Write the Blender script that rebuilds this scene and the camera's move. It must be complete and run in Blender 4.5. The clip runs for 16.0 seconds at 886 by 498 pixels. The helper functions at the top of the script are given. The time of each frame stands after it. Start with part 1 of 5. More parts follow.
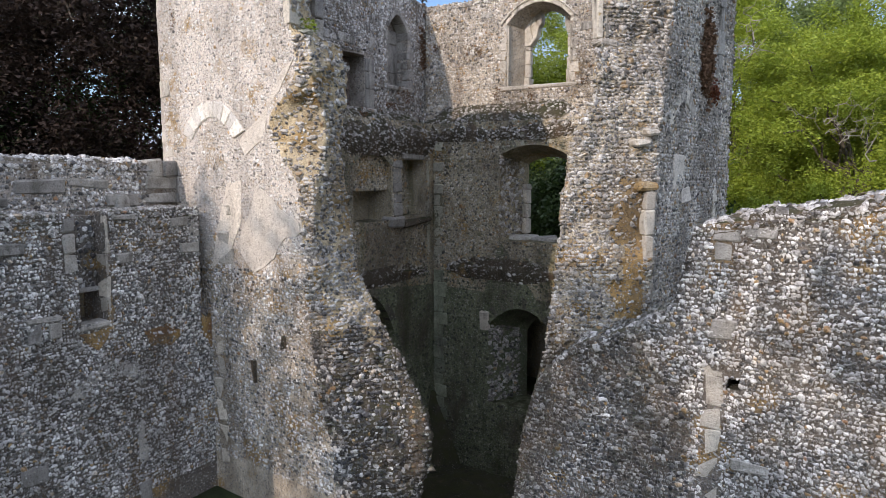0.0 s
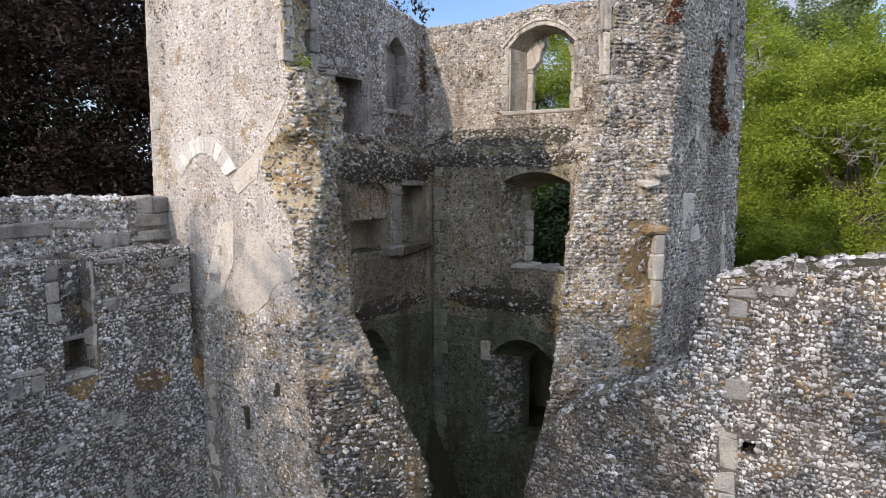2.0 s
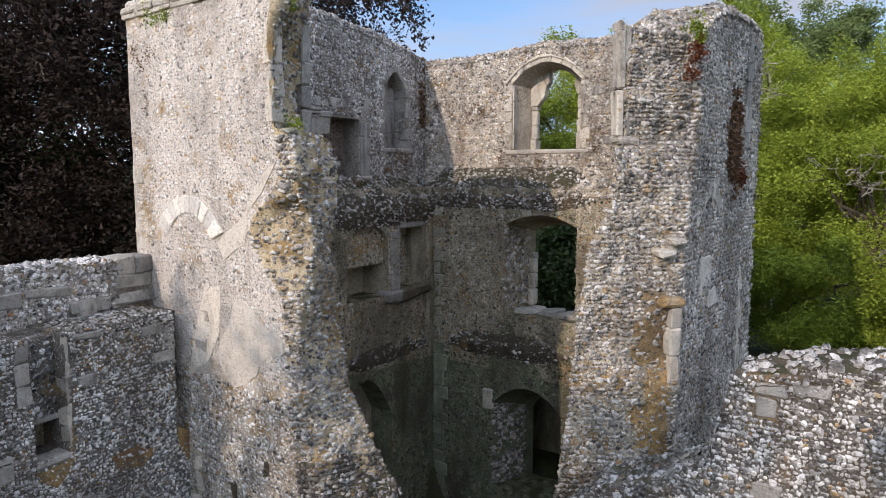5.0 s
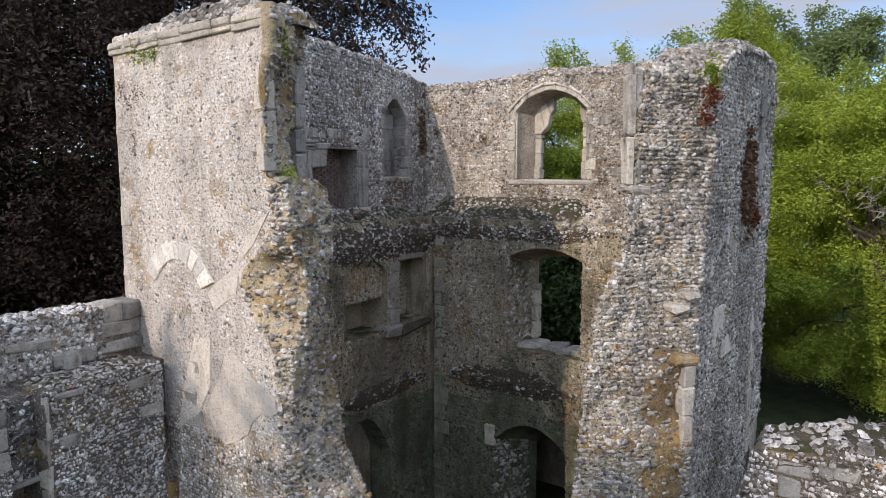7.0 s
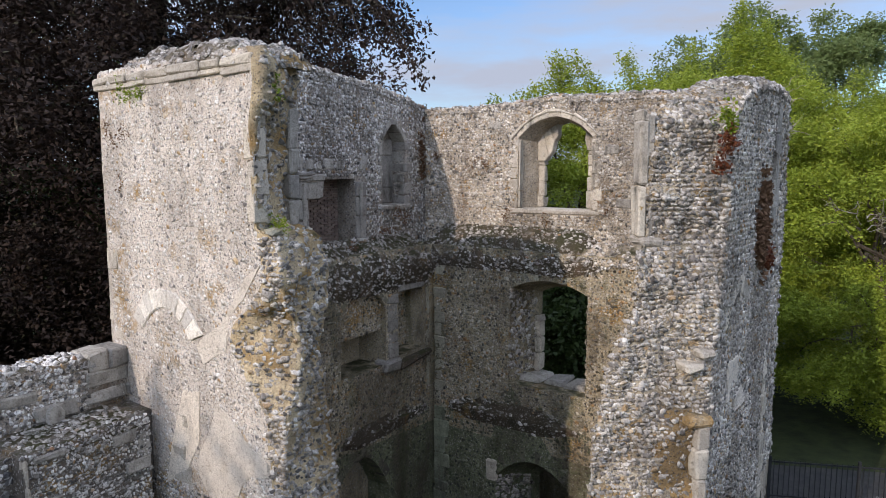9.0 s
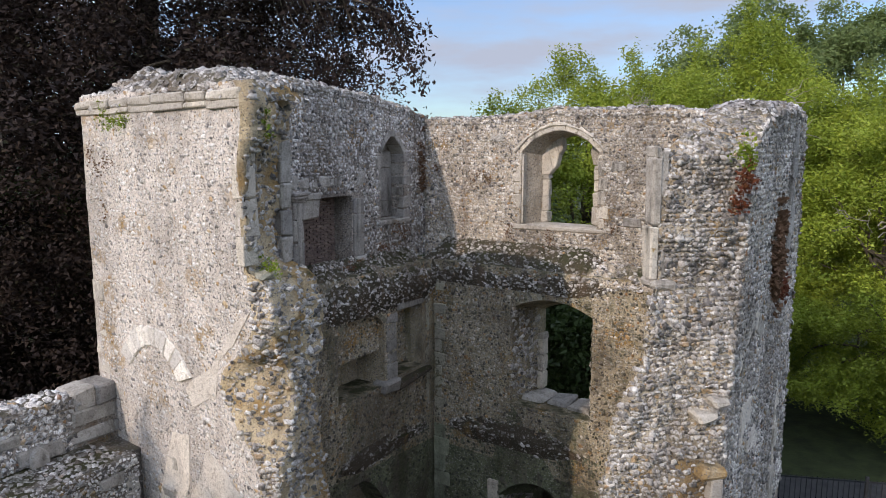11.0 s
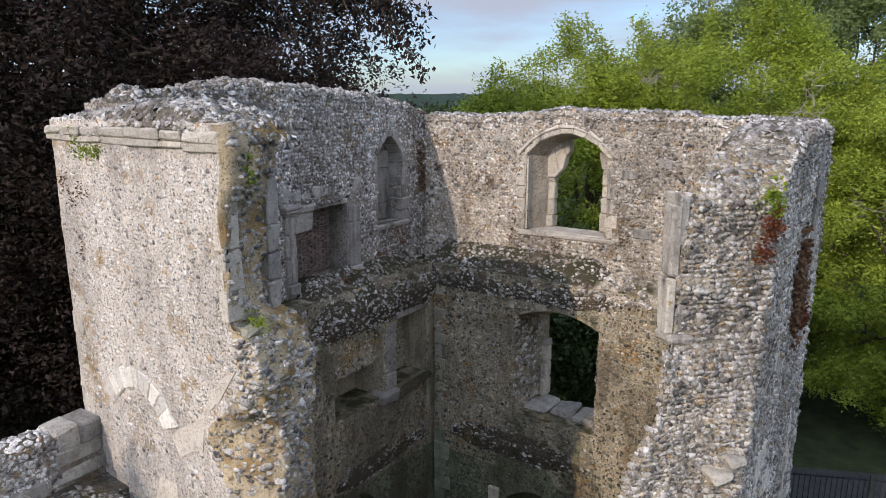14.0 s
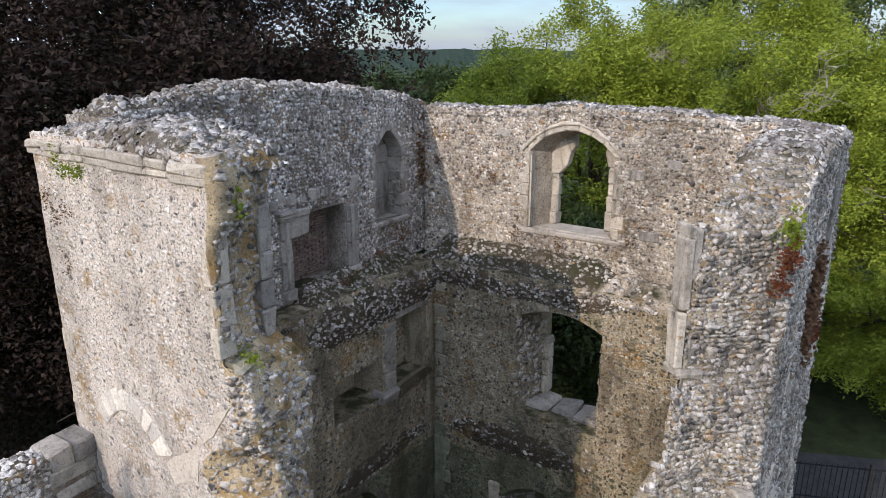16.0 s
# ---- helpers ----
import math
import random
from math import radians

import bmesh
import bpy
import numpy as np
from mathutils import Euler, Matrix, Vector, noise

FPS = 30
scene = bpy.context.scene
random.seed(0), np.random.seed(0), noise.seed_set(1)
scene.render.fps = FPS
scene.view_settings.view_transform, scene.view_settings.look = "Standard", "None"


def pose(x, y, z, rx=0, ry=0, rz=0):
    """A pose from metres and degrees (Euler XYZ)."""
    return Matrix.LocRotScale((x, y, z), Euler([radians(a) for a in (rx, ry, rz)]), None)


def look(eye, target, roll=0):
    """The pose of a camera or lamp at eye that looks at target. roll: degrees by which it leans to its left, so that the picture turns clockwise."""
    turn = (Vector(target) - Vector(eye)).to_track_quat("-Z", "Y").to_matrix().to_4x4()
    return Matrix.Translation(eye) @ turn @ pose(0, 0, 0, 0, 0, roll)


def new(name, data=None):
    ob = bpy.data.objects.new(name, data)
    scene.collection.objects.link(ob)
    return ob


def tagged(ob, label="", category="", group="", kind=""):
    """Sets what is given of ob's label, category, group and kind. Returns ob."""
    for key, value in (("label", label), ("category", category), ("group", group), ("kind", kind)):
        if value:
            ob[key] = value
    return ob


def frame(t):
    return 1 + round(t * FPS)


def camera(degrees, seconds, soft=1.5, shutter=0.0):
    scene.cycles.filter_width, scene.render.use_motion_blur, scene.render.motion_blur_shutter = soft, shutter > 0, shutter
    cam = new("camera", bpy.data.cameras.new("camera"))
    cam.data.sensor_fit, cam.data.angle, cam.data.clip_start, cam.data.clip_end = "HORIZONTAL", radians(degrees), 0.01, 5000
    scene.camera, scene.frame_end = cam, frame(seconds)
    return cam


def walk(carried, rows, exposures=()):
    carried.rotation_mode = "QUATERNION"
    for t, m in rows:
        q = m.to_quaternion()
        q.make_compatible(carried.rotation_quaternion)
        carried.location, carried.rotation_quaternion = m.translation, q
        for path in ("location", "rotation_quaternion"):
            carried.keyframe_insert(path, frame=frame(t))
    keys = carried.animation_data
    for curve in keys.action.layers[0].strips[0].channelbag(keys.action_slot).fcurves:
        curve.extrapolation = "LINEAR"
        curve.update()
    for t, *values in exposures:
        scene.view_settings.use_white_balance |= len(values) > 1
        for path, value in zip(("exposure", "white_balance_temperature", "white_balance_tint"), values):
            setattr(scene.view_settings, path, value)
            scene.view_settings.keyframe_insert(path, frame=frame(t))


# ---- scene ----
cam = camera(67.1, 16.0, soft=0.8)
METRES, EYE, TILT, LEAN, TURN = 8.0, 6.8, -6.4, 0.0, 0.0
ROWS = [
    (0.0, 0.0, 0.0, 0.0, 0.0, 0.0, -0.0),
    (0.5, 0.0002, 0.0125, 0.0249, 0.0, 0.02, -0.01),
    (1.0, -0.0011, 0.0279, 0.0505, -0.01, 0.02, -0.01),
    (1.5, -0.0009, 0.0452, 0.0755, 0.02, 0.03, -0.01),
    (2.0, -0.0001, 0.0623, 0.1, 0.01, 0.04, -0.01),
    (2.5, 0.0004, 0.0798, 0.1253, 0.0, 0.04, -0.0),
    (3.0, 0.0003, 0.0967, 0.15, 0.0, 0.04, -0.0),
    (3.5, 0.0003, 0.1136, 0.1749, 0.01, 0.04, -0.02),
    (4.0, -0.0008, 0.1302, 0.2003, -0.0, 0.04, -0.03),
    (6.5, -0.0031, 0.2133, 0.3314, 0.0, 0.02, -0.06),
    (7.0, -0.0042, 0.2311, 0.3585, 0.01, 0.03, -0.06),
    (7.5, -0.0055, 0.2487, 0.3856, 0.02, 0.02, -0.07),
    (8.0, -0.0062, 0.2659, 0.4129, 0.01, -0.03, -0.08),
    (8.5, -0.006, 0.2828, 0.4401, 0.02, -0.15, -0.1),
    (9.0, -0.0054, 0.2995, 0.4674, 0.02, -0.28, -0.11),
    (11.5, -0.0074, 0.3839, 0.6027, 0.04, -2.4, -0.15),
    (12.0, -0.0081, 0.3999, 0.6301, 0.05, -2.98, -0.15),
    (12.5, -0.0078, 0.4155, 0.6574, 0.07, -3.7, -0.15),
    (13.0, -0.0072, 0.4318, 0.6842, 0.07, -4.45, -0.16),
    (13.5, -0.0068, 0.4493, 0.7108, 0.08, -5.27, -0.16),
    (14.0, -0.006, 0.4667, 0.7372, 0.09, -6.12, -0.17),
    (14.5, -0.0061, 0.4836, 0.7642, 0.09, -6.98, -0.17),
    (15.0, -0.0065, 0.5, 0.7914, 0.1, -7.85, -0.17),
    (15.5, -0.0066, 0.5163, 0.8188, 0.11, -8.76, -0.17),
    (16.0, -0.0067, 0.532, 0.846, 0.12, -9.73, -0.16),
]
walk(cam, [(t, pose(0, 0, EYE, TILT, LEAN, TURN) @ pose(METRES * x, METRES * y, METRES * z, 90 + pitch, roll, yaw)) for t, x, y, z, yaw, pitch, roll in ROWS],
     exposures=[(0.0, 0.48, 7150, 19.5), (4.0, 0.42, 7150, 19.5), (8.0, 0.29, 7150, 19.5), (13.0, 0.27, 7150, 19.5), (16.0, 0.32, 7150, 19.5)])

# ============ light ============
SUN = Vector((-0.66, -0.75, 0.0)).normalized() * math.cos(radians(26)) + Vector((0, 0, math.sin(radians(26))))
world = bpy.data.worlds.new("world")
scene.world = world
world.use_nodes = True
wn, wl = world.node_tree.nodes, world.node_tree.links
sky = wn.new("ShaderNodeTexSky")
sky.sky_type = "NISHITA"
sky.sun_disc = False
sky.sun_elevation = radians(26)
sky.sun_rotation = math.atan2(SUN.x, SUN.y)
sky.ozone_density = 1.5
wco = wn.new("ShaderNodeTexCoord")
wmap = wn.new("ShaderNodeMapping")
wmap.inputs["Scale"].default_value = (1.0, 1.0, 4.5)
wl.new(wco.outputs["Generated"], wmap.inputs["Vector"])
cloud = wn.new("ShaderNodeTexNoise")
cloud.inputs["Scale"].default_value = 2.6
cloud.inputs["Detail"].default_value = 5.0
cloud.inputs["Roughness"].default_value = 0.55
wl.new(wmap.outputs["Vector"], cloud.inputs["Vector"])
cramp = wn.new("ShaderNodeValToRGB")
cramp.color_ramp.elements[0].position, cramp.color_ramp.elements[1].position = 0.36, 0.6
wl.new(cloud.outputs["Fac"], cramp.inputs["Fac"])
wmix = wn.new("ShaderNodeMix")
wmix.data_type = "RGBA"
wl.new(cramp.outputs["Color"], wmix.inputs["Factor"])
wtint = wn.new("ShaderNodeMix")
wtint.data_type, wtint.blend_type = "RGBA", "MULTIPLY"
wtint.inputs["Factor"].default_value = 1.0
wtint.inputs["B"].default_value = (0.6, 0.79, 1.0, 1)
wl.new(sky.outputs["Color"], wtint.inputs["A"])
wl.new(wtint.outputs["Result"], wmix.inputs["A"])
# clouds are brighter round the sun
glow = wn.new("ShaderNodeVectorMath")
glow.operation = "DOT_PRODUCT"
glow.inputs[1].default_value = SUN
wl.new(wco.outputs["Generated"], glow.inputs[0])
grade = wn.new("ShaderNodeMapRange")
grade.inputs["From Min"].default_value, grade.inputs["From Max"].default_value = -0.6, 1.0
grade.inputs["To Min"].default_value, grade.inputs["To Max"].default_value = 0.76, 3.3
wl.new(glow.outputs["Value"], grade.inputs["Value"])
lit = wn.new("ShaderNodeVectorMath")
lit.operation = "SCALE"
lit.inputs[0].default_value = (3.25, 4.05, 5.3)
wl.new(grade.outputs["Result"], lit.inputs["Scale"])
wl.new(lit.outputs["Vector"], wmix.inputs["B"])
bg = wn["Background"]
wl.new(wmix.outputs["Result"], bg.inputs["Color"])
bg.inputs["Strength"].default_value = 0.15
sun_data = bpy.data.lights.new("sun", "SUN")
sun_data.energy, sun_data.angle, sun_data.color = 1.95, radians(0.6), (1.0, 0.93, 0.82)
sun = new("sun", sun_data)
sun.matrix_world = look(SUN * 60, (0, 0, 0))

# ============ materials ============


def material(name, rough=0.9):
    m = bpy.data.materials.new(name)
    m.use_nodes = True
    p = m.node_tree.nodes["Principled BSDF"]
    p.inputs["Roughness"].default_value = rough
    p.inputs["Specular IOR Level"].default_value = 0.25
    return m, m.node_tree.nodes, m.node_tree.links, p


def noise_node(n, l, scale, detail=4.0, rough=0.6, stretch=None):
    g = n.new("ShaderNodeNewGeometry")
    t = n.new("ShaderNodeTexNoise")
    t.inputs["Scale"].default_value, t.inputs["Detail"].default_value, t.inputs["Roughness"].default_value = scale, detail, rough
    if stretch:
        mp = n.new("ShaderNodeMapping")
        mp.inputs["Scale"].default_value = stretch
        l.new(g.outputs["Position"], mp.inputs["Vector"])
        l.new(mp.outputs["Vector"], t.inputs["Vector"])
    else:
        l.new(g.outputs["Position"], t.inputs["Vector"])
    return t.outputs["Fac"]


def ramp(n, l, fac, stops):
    r = n.new("ShaderNodeValToRGB")
    e = r.color_ramp.elements
    while len(e) < len(stops):
        e.new(0.5)
    for k, (pos, col) in zip(e, stops):
        k.position, k.color = pos, (*col, 1)
    l.new(fac, r.inputs["Fac"])
    return r.outputs["Color"]


def mixed(n, l, fac, a, b, mode="MIX"):
    m = n.new("ShaderNodeMix")
    m.data_type, m.blend_type = "RGBA", mode
    for key, v in (("Factor", fac), ("A", a), ("B", b)):
        if isinstance(v, (int, float)):
            m.inputs[key].default_value = v
        elif isinstance(v, tuple):
            m.inputs[key].default_value = (*v, 1)
        else:
            l.new(v, m.inputs[key])
    return m.outputs["Result"]


def bumped(n, l, p, height, strength, dist):
    b = n.new("ShaderNodeBump")
    b.inputs["Strength"].default_value, b.inputs["Distance"].default_value = strength, dist
    l.new(height, b.inputs["Height"])
    l.new(b.outputs["Normal"], p.inputs["Normal"])


BLACK, WHITE = (0, 0, 0), (1, 1, 1)


def chatter(n, l, scale, low, mid=1.0):
    """Fine broken light and dark flecks, as on knapped flint and weathered lime."""
    f = noise_node(n, l, scale, 3, 0.6)
    f.node.inputs["Distortion"].default_value = 1.4
    return ramp(n, l, f, [(0.36, (low, low * 0.98, low * 0.95)), (0.47, (mid * 0.82, mid * 0.81, mid * 0.8)), (0.6, (mid, mid, mid))])


def mortar(name, pale, dark, orange=0.5, moss=0.5, chips=0.5, dirt=0.6, soil=(0.15, 0.105, 0.07), fleck=0.3):
    """Lime mortar with flint chips, ochre patches, dark lichen and moss."""
    m, n, l, p = material(name, 0.95)
    col = mixed(n, l, ramp(n, l, noise_node(n, l, 2.2), [(0.35, BLACK), (0.68, WHITE)]), pale, dark)
    col = mixed(n, l, ramp(n, l, noise_node(n, l, 1.1, 5), [(orange, BLACK), (orange + 0.12, WHITE)]), col, (0.42, 0.27, 0.11))
    g = n.new("ShaderNodeNewGeometry")
    warp = n.new("ShaderNodeTexNoise")
    warp.inputs["Scale"].default_value = 13
    l.new(g.outputs["Position"], warp.inputs["Vector"])
    shift = n.new("ShaderNodeVectorMath")
    shift.operation = "MULTIPLY_ADD"
    l.new(warp.outputs["Color"], shift.inputs[0])
    shift.inputs[1].default_value = (0.09, 0.09, 0.05)
    l.new(g.outputs["Position"], shift.inputs[2])
    v = n.new("ShaderNodeTexVoronoi")
    v.inputs["Scale"].default_value = 23
    l.new(shift.outputs["Vector"], v.inputs["Vector"])
    sep = n.new("ShaderNodeSeparateColor")
    l.new(v.outputs["Color"], sep.inputs["Color"])
    chip = ramp(n, l, sep.outputs["Red"], [(0.0, (0.08, 0.077, 0.074)), (0.3, (0.24, 0.225, 0.21)), (0.65, (0.46, 0.435, 0.4)), (1.0, (0.74, 0.715, 0.67))])
    mask = ramp(n, l, v.outputs["Distance"], [(0.14 + chips * 0.5, WHITE), (0.24 + chips * 0.5, BLACK)])
    col = mixed(n, l, mask, col, chip)
    col = mixed(n, l, 0.8, col, chatter(n, l, 24, fleck), "MULTIPLY")
    fine = noise_node(n, l, 38, 6, 0.75)
    col = mixed(n, l, 0.75, col, ramp(n, l, fine, [(0.28, (0.45, 0.43, 0.41)), (0.5, (1.0, 1.0, 1.0))]), "MULTIPLY")
    stain = ramp(n, l, noise_node(n, l, 0.9, 6, 0.65, (1, 1, 0.45)), [(0.45, BLACK), (0.6, WHITE)])
    col = mixed(n, l, stain, col, mixed(n, l, dirt, col, (0.085, 0.068, 0.05)))
    streak = ramp(n, l, noise_node(n, l, 2.4, 5, 0.6, (1, 1, 0.16)), [(0.56, BLACK), (0.66, WHITE)])
    col = mixed(n, l, streak, col, mixed(n, l, dirt * 0.7, col, soil))
    blot = ramp(n, l, noise_node(n, l, 4.5, 6, 0.7), [(0.58, BLACK), (0.68, WHITE)])
    col = mixed(n, l, blot, col, mixed(n, l, dirt * 0.9, col, soil))
    up = n.new("ShaderNodeSeparateXYZ")
    l.new(g.outputs["Normal"], up.inputs["Vector"])
    mossy = mixed(n, l, 1.0, ramp(n, l, noise_node(n, l, 3.0, 6), [(0.56 - 0.22 * moss, BLACK), (0.78 - 0.22 * moss, WHITE)]), ramp(n, l, up.outputs["Z"], [(0.3, BLACK), (0.75, WHITE)]), "MULTIPLY")
    col = mixed(n, l, mossy, col, (0.046, 0.047, 0.02))
    l.new(col, p.inputs["Base Color"])
    hh = mixed(n, l, 0.5, fine, mask)
    bumped(n, l, p, hh, 1.0, 0.035)
    return m


def flint(name, single, stops, moss=0.3, dirt=0.45, rind=0.75, split=0.5, soil=(0.13, 0.095, 0.068), fleck=0.24):
    """Flints with a pale rind round a darker split core; some are whole."""
    m, n, l, p = material(name, 0.55)
    if single:
        rnd = n.new("ShaderNodeObjectInfo").outputs["Random"]
    else:
        rnd = n.new("ShaderNodeNewGeometry").outputs["Random Per Island"]
    col = ramp(n, l, rnd, stops)
    rim = n.new("ShaderNodeAttribute")
    rim.attribute_name = "rim"
    blur = n.new("ShaderNodeMath")
    blur.operation = "MULTIPLY_ADD"
    l.new(noise_node(n, l, 26, 4, 0.6), blur.inputs[0])
    blur.inputs[1].default_value = 1.6
    l.new(rim.outputs["Fac"], blur.inputs[2])
    scaled = n.new("ShaderNodeMapRange")
    scaled.inputs["From Min"].default_value, scaled.inputs["From Max"].default_value = 1.15 + 0.5 * (split - 0.5), 1.6 + 0.5 * (split - 0.5)
    scaled.inputs["To Max"].default_value = rind
    l.new(blur.outputs[0], scaled.inputs["Value"])
    col = mixed(n, l, scaled.outputs["Result"], col, (0.76, 0.74, 0.7))
    fine = noise_node(n, l, 60, 5, 0.7)
    col = mixed(n, l, 0.7, col, ramp(n, l, fine, [(0.28, (0.5, 0.49, 0.48)), (0.5, WHITE)]), "MULTIPLY")
    col = mixed(n, l, 0.85, col, chatter(n, l, 21, fleck, 1.12), "MULTIPLY")
    stain = ramp(n, l, noise_node(n, l, 0.9, 6, 0.65, (1, 1, 0.45)), [(0.45, BLACK), (0.6, WHITE)])
    col = mixed(n, l, stain, col, mixed(n, l, dirt, col, (0.085, 0.068, 0.052)))
    streak = ramp(n, l, noise_node(n, l, 2.4, 5, 0.6, (1, 1, 0.16)), [(0.56, BLACK), (0.66, WHITE)])
    col = mixed(n, l, streak, col, mixed(n, l, dirt * 0.7, col, soil))
    blot = ramp(n, l, noise_node(n, l, 4.5, 6, 0.7), [(0.56, BLACK), (0.66, WHITE)])
    col = mixed(n, l, blot, col, mixed(n, l, dirt * 0.9, col, soil))
    g = n.new("ShaderNodeNewGeometry")
    up = n.new("ShaderNodeSeparateXYZ")
    l.new(g.outputs["Normal"], up.inputs["Vector"])
    mossy = mixed(n, l, 1.0, ramp(n, l, noise_node(n, l, 2.6, 6), [(0.6 - 0.25 * moss, BLACK), (0.82 - 0.25 * moss, WHITE)]), ramp(n, l, up.outputs["Z"], [(0.1, BLACK), (0.6, WHITE)]), "MULTIPLY")
    col = mixed(n, l, mossy, col, (0.055, 0.056, 0.026))
    l.new(col, p.inputs["Base Color"])
    bumped(n, l, p, fine, 0.8, 0.015)
    return m


def ashlar(name, pale, dark, spots=0.6):
    """Weathered limestone with lichen spots and streaks."""
    m, n, l, p = material(name, 0.9)
    col = mixed(n, l, ramp(n, l, noise_node(n, l, 3.2, 6, 0.65), [(0.35, BLACK), (0.66, WHITE)]), pale, dark)
    col = mixed(n, l, ramp(n, l, noise_node(n, l, 1.6, 6, 0.7, (1, 1, 0.3)), [(spots, BLACK), (spots + 0.15, WHITE)]), col, (0.15, 0.14, 0.12))
    col = mixed(n, l, ramp(n, l, noise_node(n, l, 11, 4, 0.6), [(0.66, BLACK), (0.72, WHITE)]), col, (0.5, 0.49, 0.45))
    col = mixed(n, l, ramp(n, l, noise_node(n, l, 5, 4, 0.6), [(0.7, BLACK), (0.76, WHITE)]), col, (0.4, 0.27, 0.09))
    info = n.new("ShaderNodeObjectInfo")
    col = mixed(n, l, 1.0, col, ramp(n, l, info.outputs["Random"], [(0, (0.68, 0.67, 0.66)), (1, (1.05, 1.03, 0.98))]), "MULTIPLY")
    fine = noise_node(n, l, 45, 6, 0.75)
    col = mixed(n, l, 0.6, col, ramp(n, l, fine, [(0.32, (0.4, 0.39, 0.37)), (0.54, WHITE)]), "MULTIPLY")
    pit = noise_node(n, l, 16, 5, 0.7)
    col = mixed(n, l, 0.7, col, ramp(n, l, pit, [(0.34, (0.5, 0.48, 0.45)), (0.48, WHITE)]), "MULTIPLY")
    l.new(col, p.inputs["Base Color"])
    bumped(n, l, p, mixed(n, l, 0.6, fine, pit), 0.9, 0.04)
    return m


def simple(name, a, b, scale, rough=0.9, bump=0.4, dist=0.01):
    m, n, l, p = material(name, rough)
    fac = noise_node(n, l, scale, 6, 0.65)
    l.new(ramp(n, l, fac, [(0.35, a), (0.65, b)]), p.inputs["Base Color"])
    bumped(n, l, p, noise_node(n, l, scale * 6, 5, 0.7), bump, dist)
    return m


def leaf(name, stops, trans=0.35, rough=0.5):
    m, n, l, p = material(name, rough)
    rnd = n.new("ShaderNodeNewGeometry").outputs["Random Per Island"]
    col = ramp(n, l, rnd, stops)
    clump = ramp(n, l, noise_node(n, l, 1.1, 3), stops)
    col = mixed(n, l, 0.55, col, clump)
    col = mixed(n, l, ramp(n, l, noise_node(n, l, 0.35, 3), [(0.38, BLACK), (0.64, WHITE)]), col, mixed(n, l, 0.35, col, stops[0][1]))
    l.new(col, p.inputs["Base Color"])
    tr = n.new("ShaderNodeBsdfTranslucent")
    l.new(col, tr.inputs["Color"])
    mx = n.new("ShaderNodeMixShader")
    mx.inputs["Fac"].default_value = trans
    l.new(p.outputs["BSDF"], mx.inputs[1])
    l.new(tr.outputs["BSDF"], mx.inputs[2])
    l.new(mx.outputs["Shader"], n["Material Output"].inputs["Surface"])
    return m


FLINT_PALE = [(0.0, (0.16, 0.15, 0.145)), (0.06, (0.36, 0.335, 0.31)), (0.22, (0.58, 0.54, 0.49)), (0.65, (0.7, 0.66, 0.6)), (0.92, (0.84, 0.81, 0.76)), (0.965, (0.6, 0.43, 0.23)), (1.0, (0.47, 0.29, 0.16))]
FLINT_INNER = [(0.0, (0.1, 0.095, 0.09)), (0.2, (0.28, 0.26, 0.235)), (0.45, (0.52, 0.475, 0.415)), (0.7, (0.7, 0.65, 0.575)), (0.92, (0.86, 0.82, 0.75)), (0.965, (0.5, 0.33, 0.16)), (1.0, (0.38, 0.21, 0.11))]
FLINT_CORE = [(0.0, (0.09, 0.085, 0.08)), (0.15, (0.22, 0.205, 0.19)), (0.4, (0.4, 0.37, 0.33)), (0.7, (0.56, 0.52, 0.465)), (0.93, (0.78, 0.75, 0.7)), (0.965, (0.5, 0.37, 0.22)), (1.0, (0.42, 0.28, 0.16))]
FLINT_DARK = [(0.0, (0.035, 0.035, 0.04)), (0.35, (0.1, 0.1, 0.105)), (0.6, (0.24, 0.235, 0.23)), (0.78, (0.55, 0.53, 0.505)), (0.94, (0.85, 0.83, 0.79)), (0.97, (0.46, 0.3, 0.13)), (1.0, (0.32, 0.17, 0.09))]
FLINT_GREY = [(0.0, (0.07, 0.067, 0.066)), (0.2, (0.23, 0.222, 0.212)), (0.45, (0.58, 0.555, 0.525)), (0.72, (0.86, 0.835, 0.795)), (0.94, (0.97, 0.955, 0.93)), (0.97, (0.55, 0.37, 0.17)), (1.0, (0.38, 0.21, 0.12))]
FLINT_DAMP = [(0.0, (0.05, 0.047, 0.04)), (0.25, (0.2, 0.18, 0.14)), (0.6, (0.46, 0.41, 0.32)), (0.88, (0.74, 0.68, 0.58)), (0.92, (0.56, 0.36, 0.17)), (1.0, (0.36, 0.2, 0.1))]
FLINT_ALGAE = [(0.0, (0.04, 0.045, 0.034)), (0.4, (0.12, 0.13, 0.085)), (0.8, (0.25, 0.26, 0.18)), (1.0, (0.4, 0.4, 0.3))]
FLINT_CREST = [(0.0, (0.09, 0.085, 0.078)), (0.2, (0.22, 0.205, 0.185)), (0.5, (0.42, 0.395, 0.36)), (0.8, (0.64, 0.61, 0.57)), (0.95, (0.86, 0.84, 0.8)), (1.0, (0.4, 0.26, 0.13))]
M_PALE = mortar("pale_mortar", (0.84, 0.755, 0.665), (0.68, 0.6, 0.51), 0.56, 0.3, 0.16, 0.3, fleck=0.5)
M_GREY = mortar("grey_mortar", (0.56, 0.5, 0.425), (0.38, 0.335, 0.285), 0.57, 0.6, 0.42, 0.6)
